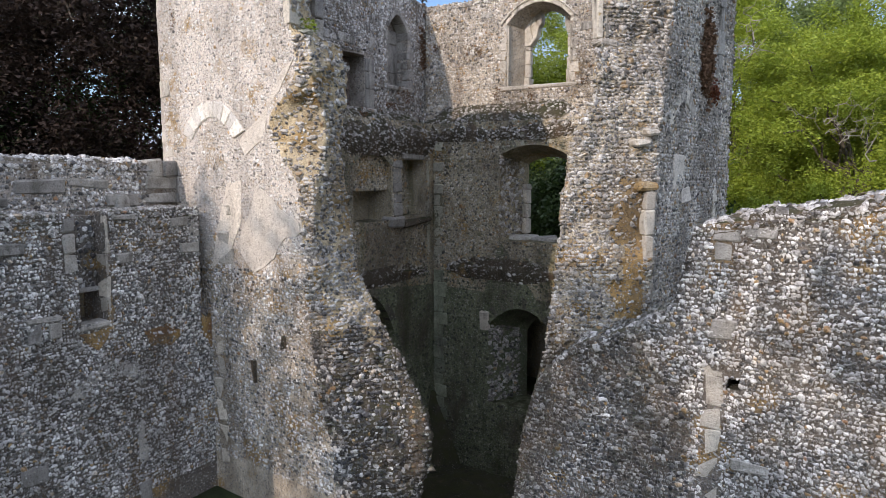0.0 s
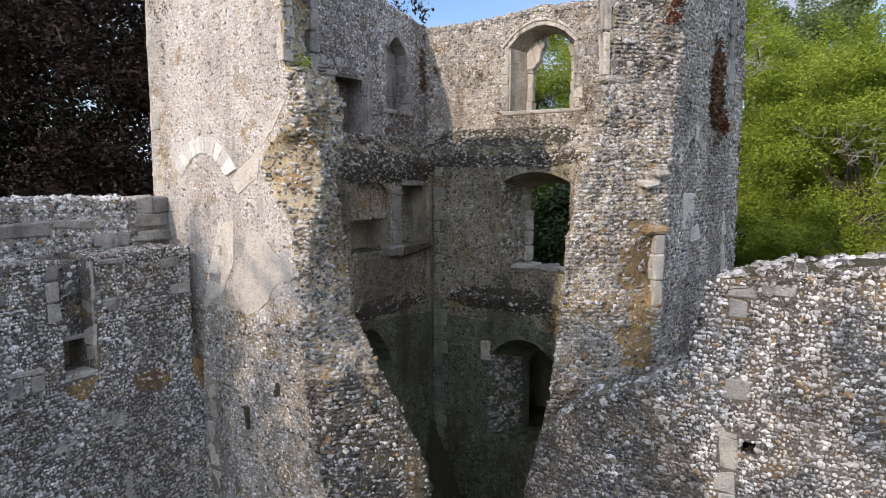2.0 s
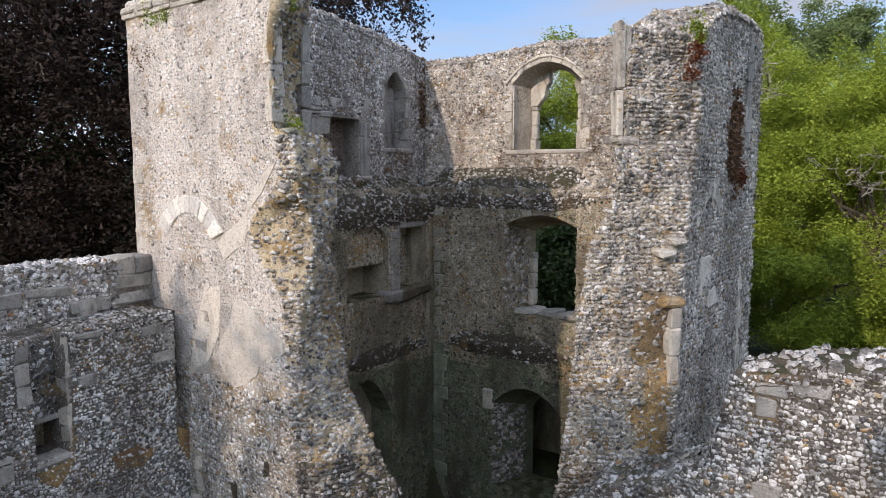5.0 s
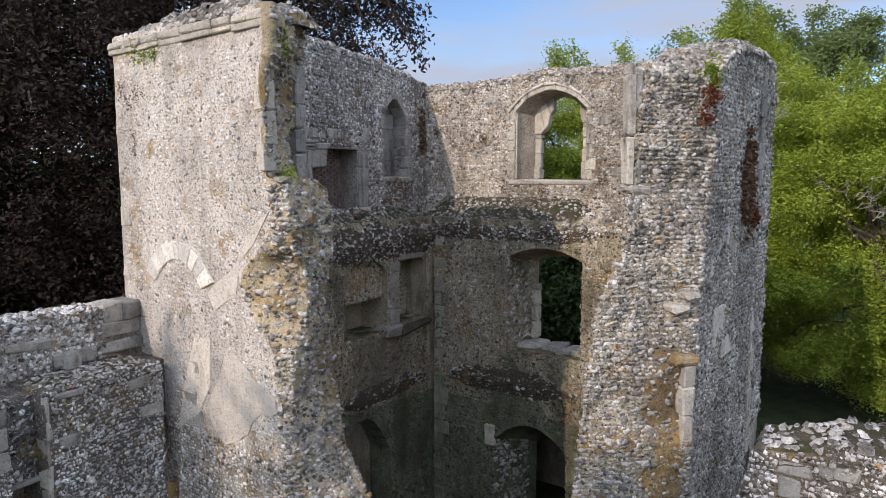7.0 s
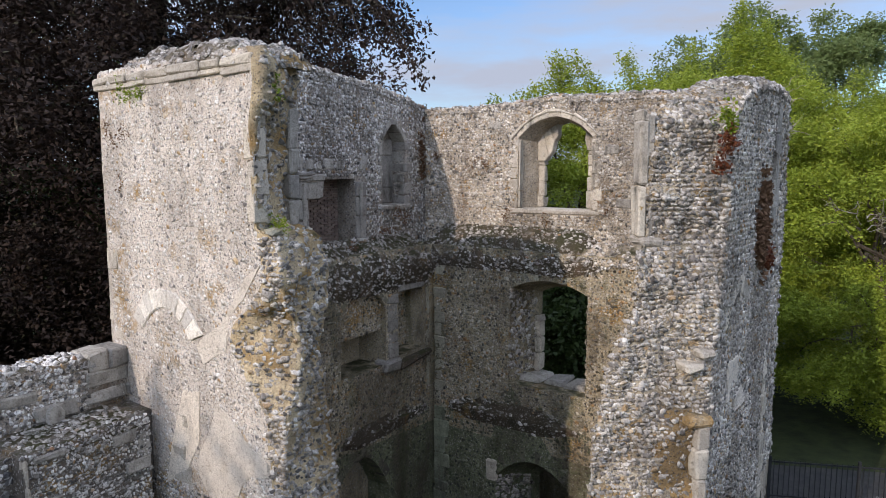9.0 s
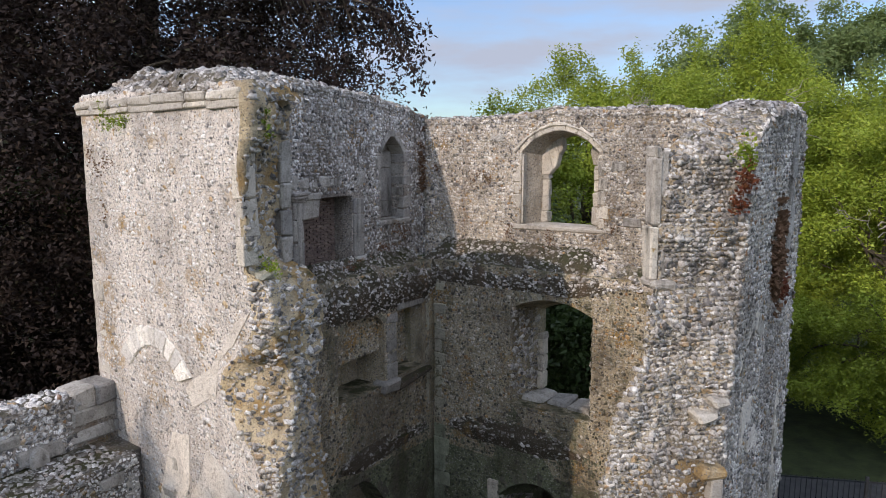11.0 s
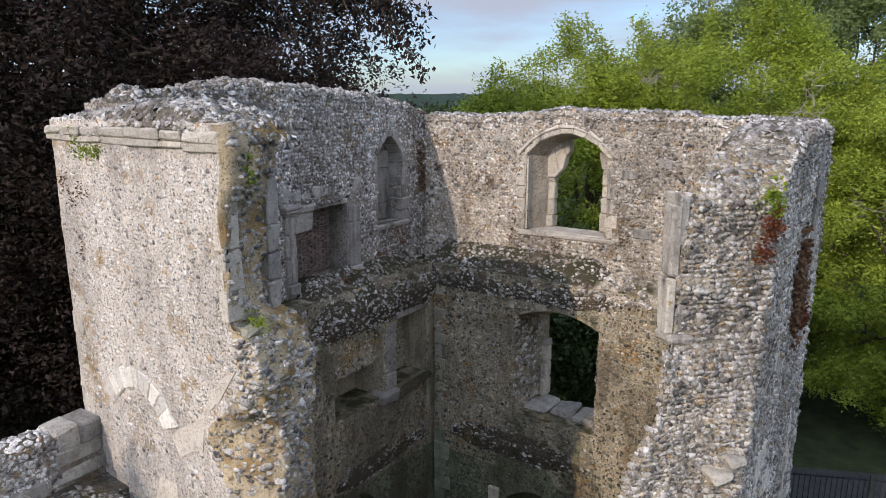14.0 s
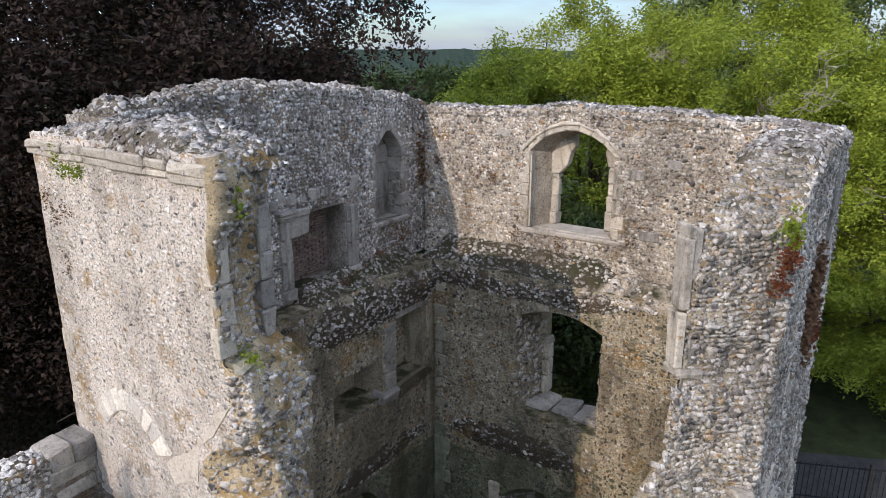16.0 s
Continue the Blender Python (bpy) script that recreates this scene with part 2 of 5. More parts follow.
# curtain wall mortar: shade of the gaps between flints is in its colour
M_WEST = mortar("gap_shade_mortar", (0.24, 0.21, 0.18), (0.12, 0.105, 0.09), 0.56, 0.6, 0.36, 0.6)
M_TORN = mortar("ochre_mortar", (0.56, 0.485, 0.36), (0.42, 0.36, 0.265), 0.53, 0.4, 0.3)
M_TAN = mortar("tan_mortar", (0.7, 0.575, 0.385), (0.56, 0.44, 0.27), 0.5, 0.4, 0.08, 0.4, fleck=0.5)
M_OCHRE = mortar("ochre_core", (0.52, 0.34, 0.14), (0.4, 0.26, 0.12), 0.4, 0.2, 0.25)
M_DAMP = mortar("damp_mortar", (0.56, 0.475, 0.335), (0.36, 0.315, 0.215), 0.54, 0.9, 0.3, 0.6, (0.1, 0.105, 0.045))
M_INNER = mortar("inner_mortar", (0.7, 0.605, 0.48), (0.52, 0.445, 0.345), 0.55, 0.7, 0.3, 0.5, fleck=0.42)
M_CREST = mortar("crest_mortar", (0.3, 0.26, 0.2), (0.16, 0.14, 0.105), 0.6, 0.45, 0.35, 0.6)
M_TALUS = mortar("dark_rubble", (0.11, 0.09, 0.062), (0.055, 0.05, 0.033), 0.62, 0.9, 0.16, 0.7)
M_EARTH = mortar("damp_earth", (0.05, 0.048, 0.034), (0.025, 0.026, 0.018), 0.75, 0.9, 0.0, 0.7)
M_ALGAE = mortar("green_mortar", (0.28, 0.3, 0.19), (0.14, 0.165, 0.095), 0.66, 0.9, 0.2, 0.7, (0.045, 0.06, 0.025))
F_PALE = (flint("pale_flint", False, FLINT_PALE, 0.2, 0.3, 0.6, fleck=0.5), flint("pale_flint_single", True, FLINT_PALE, 0.2, 0.3, 0.6, fleck=0.5))
F_CORE = (flint("core_flint", False, FLINT_CORE, 0.3, 0.34, 0.5, fleck=0.4), flint("core_flint_single", True, FLINT_CORE, 0.3, 0.34, 0.5, fleck=0.4))
F_INNER = (flint("inner_flint", False, FLINT_INNER, 0.4, 0.45, 0.6, fleck=0.4), flint("inner_flint_single", True, FLINT_INNER, 0.4, 0.45, 0.6, fleck=0.4))
F_GREY = (flint("grey_flint", False, FLINT_GREY, 0.3, 0.42, 0.85, fleck=0.17), flint("grey_flint_single", True, FLINT_GREY, 0.3, 0.42, 0.85, fleck=0.17))
F_WEST = (flint("west_flint", False, FLINT_GREY, 0.4, 0.45, 0.75, fleck=0.17), flint("west_flint_single", True, FLINT_GREY, 0.4, 0.45, 0.75, fleck=0.17))
F_DARK = (flint("dark_flint", False, FLINT_DARK), flint("dark_flint_single", True, FLINT_DARK))
F_MOSSY = (flint("mossy_flint", False, FLINT_DARK, 0.6, 0.6), flint("mossy_flint_single", True, FLINT_DARK, 0.6, 0.6))
F_LEDGE = (flint("ledge_flint", False, FLINT_CREST, 0.45, 0.6, 0.5), flint("ledge_flint_single", True, FLINT_CREST, 0.45, 0.6, 0.5))
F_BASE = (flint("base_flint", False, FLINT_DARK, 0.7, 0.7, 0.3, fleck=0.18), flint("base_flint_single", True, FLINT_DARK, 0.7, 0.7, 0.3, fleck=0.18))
ALGAE = (0.1, 0.11, 0.05)
F_DAMP = (flint("damp_flint", False, FLINT_DAMP, 0.8, 0.65, 0.3, 0.5, ALGAE), flint("damp_flint_single", True, FLINT_DAMP, 0.8, 0.65, 0.3, 0.5, ALGAE))
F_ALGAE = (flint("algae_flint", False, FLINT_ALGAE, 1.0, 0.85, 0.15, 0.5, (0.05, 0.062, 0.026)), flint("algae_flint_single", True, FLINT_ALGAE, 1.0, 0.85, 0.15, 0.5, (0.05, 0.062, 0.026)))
F_CREST = (flint("crest_flint", False, FLINT_CREST, 0.25, 0.5, 0.6), flint("crest_flint_single", True, FLINT_CREST, 0.25, 0.5, 0.6))
S_PALE = ashlar("pale_limestone", (0.76, 0.7, 0.61), (0.57, 0.52, 0.445), 0.56)
S_WHITE = ashlar("white_limestone", (0.95, 0.91, 0.84), (0.84, 0.79, 0.72), 0.72)
S_GREY = ashlar("grey_limestone", (0.5, 0.475, 0.44), (0.33, 0.315, 0.29), 0.52)
S_ALGAE = ashlar("green_limestone", (0.4, 0.43, 0.33), (0.22, 0.25, 0.18), 0.5)
S_DARK = ashlar("dark_limestone", (0.26, 0.25, 0.19), (0.15, 0.15, 0.11), 0.45)
M_RUST = mortar("rust_stain", (0.3, 0.16, 0.07), (0.13, 0.07, 0.045), 0.45, 0.3, 0.1)
S_DAMP = ashlar("damp_limestone", (0.52, 0.5, 0.41), (0.36, 0.35, 0.28))
RENDER_PATCH = ashlar("old_plaster", (0.86, 0.79, 0.7), (0.7, 0.63, 0.55), 0.62)
BRICK = simple("red_brick", (0.11, 0.08, 0.068), (0.24, 0.18, 0.15), 7)
BARK = simple("bark", (0.07, 0.055, 0.04), (0.15, 0.125, 0.095), 5, 0.95, 0.9, 0.03)
DEADWOOD = simple("dead_wood", (0.2, 0.18, 0.14), (0.34, 0.31, 0.25), 5)
GRASS = simple("grass_ground", (0.022, 0.03, 0.012), (0.05, 0.065, 0.022), 1.2, 1.0, 0.8, 0.05)
TARMAC = simple("tarmac", (0.04, 0.04, 0.042), (0.065, 0.064, 0.063), 3)
IRON = simple("dark_paint", (0.018, 0.02, 0.022), (0.035, 0.037, 0.04), 6, 0.5)
FARWOOD = simple("far_woods", (0.03, 0.05, 0.04), (0.055, 0.08, 0.06), 0.09, 1.0, 0.3)
FARWOOD.node_tree.nodes["Principled BSDF"].inputs["Specular IOR Level"].default_value = 0.0
L_BEECH = leaf("copper_leaf", [(0.0, (0.016, 0.011, 0.01)), (0.6, (0.036, 0.023, 0.018)), (0.93, (0.075, 0.048, 0.03)), (1.0, (0.055, 0.07, 0.025))], 0.15, 0.75)
L_GREEN = leaf("green_leaf", [(0.0, (0.1, 0.155, 0.018)), (0.5, (0.27, 0.345, 0.04)), (0.9, (0.44, 0.49, 0.07)), (1.0, (0.48, 0.46, 0.09))], 0.3)
L_WILLOW = leaf("grey_green_leaf", [(0.0, (0.1, 0.15, 0.05)), (0.6, (0.19, 0.25, 0.085)), (1.0, (0.27, 0.32, 0.14))], 0.4)
L_SHRUB = leaf("dark_green_leaf", [(0.0, (0.02, 0.04, 0.012)), (0.6, (0.045, 0.075, 0.02)), (1.0, (0.08, 0.11, 0.03))], 0.25)
L_IVY = leaf("ivy_leaf", [(0.0, (0.12, 0.19, 0.02)), (0.6, (0.22, 0.3, 0.03)), (1.0, (0.34, 0.33, 0.04))])
L_RED = leaf("red_creeper_leaf", [(0.0, (0.12, 0.032, 0.018)), (0.6, (0.2, 0.065, 0.03)), (1.0, (0.3, 0.15, 0.05))])
L_RUST = leaf("rust_growth", [(0.0, (0.11, 0.06, 0.036)), (1.0, (0.24, 0.14, 0.08))], 0.1, 0.9)

# ============ builders ============
rng = np.random.default_rng(7)


def mesh_from(name, verts, faces, mat, smooth=False):
    me = bpy.data.meshes.new(name)
    me.from_pydata(verts, [], faces)
    me.materials.append(mat)
    if smooth:
        me.shade_smooth()
    me.update()
    return me


def set_rim(me, values):
    me.attributes.new("rim", "FLOAT", "POINT").data.foreach_set("value", np.ascontiguousarray(values, dtype=np.float32))


RIM = np.array([0.0] + [0.3] * 6 + [1.0] * 6)


def quick_mesh(name, verts, k, mat, index):
    """A mesh from arrays: index is (faces, k)."""
    me = bpy.data.meshes.new(name)
    nf = len(index)
    me.vertices.add(len(verts))
    me.vertices.foreach_set("co", np.ascontiguousarray(verts, dtype=np.float32).ravel())
    me.loops.add(nf * k)
    me.loops.foreach_set("vertex_index", np.ascontiguousarray(index, dtype=np.int32).ravel())
    me.polygons.add(nf)
    me.polygons.foreach_set("loop_start", np.arange(0, nf * k, k, dtype=np.int32))
    me.materials.append(mat)
    me.update(calc_edges=True)
    return me


def part(name, bm, mat, parent=None, label=""):
    """Links a bmesh or a mesh as one object under its thing."""
    if isinstance(bm, bpy.types.Mesh):
        me = bm
    else:
        me = bpy.data.meshes.new(name)
        bm.to_mesh(me)
        bm.free()
        me.materials.append(mat)
    ob = new(name, me)
    ob.parent = parent
    return tagged(ob, label)


class Wall:
    """A wall's plane: s along it, h out of it towards the open side, z up."""

    def __init__(self, o, d):
        self.o, self.d = Vector(o), Vector(d).normalized()
        self.n = Vector((self.d.y, -self.d.x))

    def p(self, s, h, z):
        q = self.o + float(s) * self.d + float(h) * self.n
        return (q.x, q.y, z)

    def arr(self, s, h, z):
        s, h, z = np.broadcast_arrays(np.asarray(s, float), np.asarray(h, float), np.asarray(z, float))
        return np.stack([self.o.x + s * self.d.x + h * self.n.x, self.o.y + s * self.d.y + h * self.n.y, z], -1)


WSW = Wall((-2.81, 12.42), (0.8, -0.6))
WNW = Wall((-2.0, 19.15), (0.54, 0.84))
WNE = Wall((1.91, 19.68), (0.83, -0.56))
WSE = Wall((4.86, 13.82), (0.6, 0.8))
CW = Wall((-6.37, 11.59), (0.5, 0.866))
CE = Wall((4.18, 9.95), (0.84, -0.54))


def ragged(points, step=0.13, amp=0.05, seed=0.0):
    """A broken line through the points, rough like a ruin's top."""
    out = []
    for (a, za), (b, zb) in zip(points, points[1:]):
        k = max(1, int(math.hypot(b - a, zb - za) / step))
        for i in range(k):
            f = i / k
            s, z = a + (b - a) * f, za + (zb - za) * f
            w = noise.noise(Vector((s * 2.3, z * 2.3, seed))) + 0.6 * noise.noise(Vector((s * 7, z * 7, seed + 5)))
            out.append((s + 0.4 * amp * w, z + amp * w))
    return out + [points[-1]]


def prism(w, h, thick, outline, holes=()):
    """A wall slab with holes; each hole is (front outline, back outline)."""
    verts, faces = [], []
    for side, depth in ((0, h), (1, h - thick)):
        loops = [outline] + [hole[side] for hole in holes]
        base = len(verts)
        flat = [q for lp in loops for q in lp]
        verts += [w.p(s, depth, z) for s, z in flat]
        tris = bpy_tess([[Vector((s, z, 0)) for s, z in lp] for lp in loops])
        faces += [tuple(base + i for i in t) for t in tris]
    half = len(verts) // 2
    at = 0
    for lp in [outline] + [hole[0] for hole in holes]:
        m = len(lp)
        faces += [(at + i, at + (i + 1) % m, half + at + (i + 1) % m, half + at + i) for i in range(m)]
        at += m
    bm = bmesh.new()
    vs = [bm.verts.new(v) for v in verts]
    for f in faces:
        try:
            bm.faces.new([vs[i] for i in f])
        except ValueError:
            pass
    bmesh.ops.recalc_face_normals(bm, faces=bm.faces)
    return bm


def bpy_tess(loops):
    from mathutils import geometry
    return geometry.tessellate_polygon(loops)


def inside(s, z, poly):
    """Which of the points lie inside the polygon."""
    r = np.zeros(len(s), bool)
    m = len(poly)
    for i in range(m):
        (x0, y0), (x1, y1) = poly[i], poly[(i + 1) % m]
        if y0 == y1:
            continue
        c = ((y0 > z) != (y1 > z)) & (s < (x1 - x0) * (z - y0) / (y1 - y0) + x0)
        r ^= c
    return r


def lump_templates(count):
    """Low flint domes with uneven facets."""
    out = []
    r = np.random.default_rng(3)
    for _ in range(count):
        v = [(0.3 * r.normal(), 0.3 * r.normal(), 0.72)]
        for rad, hgt, turn in ((0.8, 0.6, 0.0), (1.06, -0.3, 0.5)):
            for k in range(6):
                a = (k + turn) * math.pi / 3 + r.normal() * 0.24
                q = rad * (1 + np.clip(r.normal() * 0.28, -0.5, 0.45))
                v.append((q * math.cos(a), q * math.sin(a), hgt + r.normal() * 0.2))
        f = [(0, 1 + k, 1 + (k + 1) % 6) for k in range(6)]
        for a, b, sh in ((1, 7, 0),):
            for k in range(6):
                k2 = (k + 1) % 6
                if sh == 0:
                    f += [(a + k, b + k, a + k2), (a + k2, b + k, b + k2)]
                else:
                    f += [(a + k, b + k, b + k2), (a + k, b + k2, a + k2)]
        out.append((np.array(v), np.array(f)))
    return out


LUMPS = lump_templates(8)


def lumps_mesh(name, P, N, T, size, mat):
    """All lumps joined: P places, N normals, T tangents, size (along, across, out)."""
    B = np.cross(N, T)
    V, F, at = [], [], 0
    kind = rng.integers(0, len(LUMPS), len(P))
    for k, (tv, tf) in enumerate(LUMPS):
        sel = np.where(kind == k)[0]
        if not len(sel):
            continue
        sz = size[sel]
        v = (P[sel][:, None] + tv[None, :, 0, None] * (T[sel] * sz[:, :1])[:, None] + tv[None, :, 1, None] * (B[sel] * sz[:, 1:2])[:, None]
             + tv[None, :, 2, None] * (N[sel] * sz[:, 2:3])[:, None])
        V.append(v.reshape(-1, 3))
        F.append((tf[None] + (np.arange(len(sel)) * len(tv))[:, None, None] + at).reshape(-1, 3))
        at += len(sel) * len(tv)
    me = quick_mesh(name, np.concatenate(V), 3, mat, np.concatenate(F))
    set_rim(me, np.tile(RIM, len(me.vertices) // len(RIM)))
    me.shade_smooth()
    return me


SINGLE = {}


def put_flints(parent, P, N, T, size, mats, singles=0, label="rough flints set in mortar"):
    """Lays flints on a wall: the first ones singly, the rest joined."""
    N = N / np.linalg.norm(N, axis=1)[:, None]
    T = T - N * (T * N).sum(1)[:, None]
    T = T / np.linalg.norm(T, axis=1)[:, None]
    k = min(singles, len(P))
    if k:
        B = np.cross(N, T)
        for i in range(k):
            j = i % len(LUMPS)
            key = (mats[1].name, j)
            if key not in SINGLE:
                SINGLE[key] = mesh_from("flint", LUMPS[j][0].tolist(), LUMPS[j][1].tolist(), mats[1], True)
                set_rim(SINGLE[key], RIM)
            ob = new("flint", SINGLE[key])
            ob.parent = parent
            m = Matrix.Identity(4)
            for c, (ax, q) in enumerate(((T[i], size[i, 0]), (B[i], size[i, 1]), (N[i], size[i, 2]))):
                for r in range(3):
                    m[r][c] = ax[r] * q
            m.translation = P[i]
            ob.matrix_basis = m
    if len(P) > k:
        ob = new("flints", lumps_mesh("flints", P[k:], N[k:], T[k:], size[k:], mats[0]))
        ob.parent = parent
        tagged(ob, label, kind="stuff")


def coursed(s0, s1, z0, z1, row):
    """Rough courses of flints: s, z and half width of each."""
    S, Z, A = [], [], []
    z = z0
    while z < z1:
        hgt = row * rng.uniform(0.85, 1.2)
        k = int((s1 - s0) / (row * 0.95)) + 2
        wid = row * rng.uniform(0.65, 1.45, k)
        c = s0 + np.cumsum(wid) - wid / 2 - rng.uniform(0, row)
        S.append(c)
        Z.append(np.full(k, z + hgt / 2) + rng.normal(0, row * 0.16, k))
        A.append(wid / 2)
        z += hgt
    return np.concatenate(S), np.concatenate(Z), np.concatenate(A)


def flint_face(parent, w, h, outline, mats, row=0.09, keep=0.85, cut=(), proud=0.5, singles=0, first=None):
    """Coursed flints over a flat face, with cut areas left free."""
    ss, zz = [q[0] for q in outline], [q[1] for q in outline]
    s, z, a = coursed(min(ss), max(ss), min(zz), max(zz), row)
    ok = inside(s, z, outline) & (rng.random(len(s)) < keep)
    for c in cut:
        ok &= ~inside(s, z, c)
    s, z, a = s[ok], z[ok], a[ok]
    if first:
        order = np.argsort(np.hypot(s - first[0], z - first[1]))
        s, z, a = s[order], z[order], a[order]
    c = len(s)
    g = np.exp(rng.normal(0.05, 0.2, c))
    size = np.stack([a * g * rng.uniform(0.8, 1.1, c), row * g * rng.uniform(0.36, 0.56, c), row * proud * g * rng.uniform(0.4, 1.1, c)], 1)
    P = w.arr(s, h - 0.1 * row, z)
    N = np.tile([w.n.x, w.n.y, 0.0], (c, 1)) + rng.normal(0, 0.24, (c, 3))
    T = np.tile([w.d.x, w.d.y, 0.0], (c, 1)) + rng.normal(0, 0.34, (c, 3))
    put_flints(parent, P, N, T, size, mats, singles)


def crest(parent, w, h0, h1, line, mats, row=0.12, dense=1.0, hump=0.12, rough=0.06, mat=None):
    """The broken top of a wall: an uneven mound of rubble core with flints bedded in it."""
    xs, zs = np.array([q[0] for q in line]), np.array([q[1] for q in line])
    order = np.argsort(xs)
    xs, zs = xs[order], zs[order]
    cols, across = max(3, int((xs[-1] - xs[0]) / 0.09)), 10
    S, F = np.linspace(xs[0], xs[-1], cols), np.linspace(0, 1, across)
    G = np.zeros((across, cols, 3))
    for i, f in enumerate(F):
        edge = math.sin(f * math.pi)
        for j, q in enumerate(S):
            h = h0 + f * (h1 - h0)
            a = noise.noise(Vector((q * 1.1, h * 1.5, 3.0))) + 0.7 * noise.noise(Vector((q * 3.1, h * 3.4, 7.0))) + 0.4 * noise.noise(Vector((q * 7.5, h * 8, 1.0)))
            end = min(1.0, (q - xs[0]) / 0.35, (xs[-1] - q) / 0.35)
            drop = 0.14 if i in (0, across - 1) or j in (0, cols - 1) else 0.0
            G[i, j] = w.p(q, h, float(np.interp(q, xs, zs)) + hump * edge ** 0.6 * end + rough * a * (0.5 + edge) * (0.3 + 0.7 * end) - drop)
    i, j = np.meshgrid(np.arange(across - 1), np.arange(cols - 1), indexing="ij")
    a = (i * cols + j).ravel()
    part("wall_top", mesh_from("wall_top", G.reshape(-1, 3).tolist(), [(int(k), int(k + 1), int(k + cols + 1), int(k + cols)) for k in a], mat or M_CREST, True), mat, parent)
    du, dv = np.gradient(G, axis=1), np.gradient(G, axis=0)
    N = np.cross(du, dv)
    N *= np.sign(N[..., 2:] + 1e-9)
    N /= np.linalg.norm(N, axis=-1, keepdims=True) + 1e-9
    c = int((xs[-1] - xs[0]) * (abs(h1 - h0) + 0.2) / (row * row) * 1.25 * dense)
    u, v = rng.random(c) * (across - 1.01), rng.random(c) * (cols - 1.01)
    i, j = u.astype(int), v.astype(int)
    fu, fv = (u - i)[:, None], (v - j)[:, None]

    def lerp(Q):
        return (Q[i, j] * (1 - fu) + Q[i + 1, j] * fu) * (1 - fv) + (Q[i, j + 1] * (1 - fu) + Q[i + 1, j + 1] * fu) * fv

    q = row * np.clip(np.exp(rng.normal(-0.72, 0.3, c)), 0.25, 0.85)
    size = np.stack([q * rng.uniform(0.9, 1.35, c), q * rng.uniform(0.7, 1.0, c), q * rng.uniform(0.55, 1.0, c)], 1)
    put_flints(parent, lerp(G), lerp(N) + rng.normal(0, 0.35, (c, 3)), rng.normal(0, 1, (c, 3)), size, mats)


def loft(rings, step, rough, seed=0.0):
    """A rough mass through plan rings [(z, corners)]; rough: relief for each side. Returns the grid and the columns of each side."""
    zs = [r[0] for r in rings]
    m = len(rings[0][1])
    C = np.array([r[1] for r in rings], float)
    nz = max(2, int((zs[-1] - zs[0]) / step))
    zz = np.linspace(zs[0], zs[-1], nz)
    K = np.stack([np.stack([np.interp(zz, zs, C[:, i, c]) for c in (0, 1)], -1) for i in range(m)], 1)
    cols, spans, amp = [], [], []
    for i in range(m):
        a, b = K[:, i], K[:, (i + 1) % m]
        k = max(1, int(np.linalg.norm(b - a, axis=1).max() / step))
        spans.append((len(cols), len(cols) + k))
        for j in range(k):
            cols.append(a + (b - a) * (j / k))
            amp.append(rough[i] if j else min(rough[i], rough[i - 1]) + 0.5 * abs(rough[i] - rough[i - 1]))
    G = np.concatenate([np.stack(cols, 1), np.broadcast_to(zz[:, None, None], (nz, len(cols), 1))], -1)
    N = grid_normals(G)
    D = np.zeros(G.shape[:2])
    for i in range(nz):
        for j in range(len(cols)):
            q = Vector(G[i, j])
            D[i, j] = amp[j] * (0.8 * noise.noise(q * 1.3 + Vector((seed, 0, 0))) + 0.5 * noise.noise(q * 3.7) + 0.3 * noise.noise(q * 9))
    return G + N * D[..., None], spans


def grid_normals(G):
    du = np.roll(G, -1, 1) - np.roll(G, 1, 1)
    dv = np.gradient(G, axis=0)
    N = np.cross(du, dv)
    return N / (np.linalg.norm(N, axis=-1, keepdims=True) + 1e-9)


def loft_mesh(name, G, mat, spans=(), others=()):
    nz, nc, _ = G.shape
    top = G[-1].mean(0) + [0, 0, 0.05]
    V = np.concatenate([G.reshape(-1, 3), top[None]])
    i, j = np.meshgrid(np.arange(nz - 1), np.arange(nc), indexing="ij")
    a, b = i * nc + j, i * nc + (j + 1) % nc
    F = [(int(p), int(q), int(r), int(t)) for p, q, r, t in zip(a.ravel(), b.ravel(), (b + nc).ravel(), (a + nc).ravel())]
    F += [((nz - 1) * nc + k, (nz - 1) * nc + (k + 1) % nc, nz * nc) for k in range(nc)]
    me = mesh_from(name, V.tolist(), F, mat, True)
    which = np.zeros(len(F), np.int32)
    for k, (span, other) in enumerate(zip(spans, others)):
        me.materials.append(other)
        hit = (j.ravel() >= span[0]) & (j.ravel() < span[1])
        which[: len(hit)][hit] = k + 1
    me.polygons.foreach_set("material_index", which)
    return me


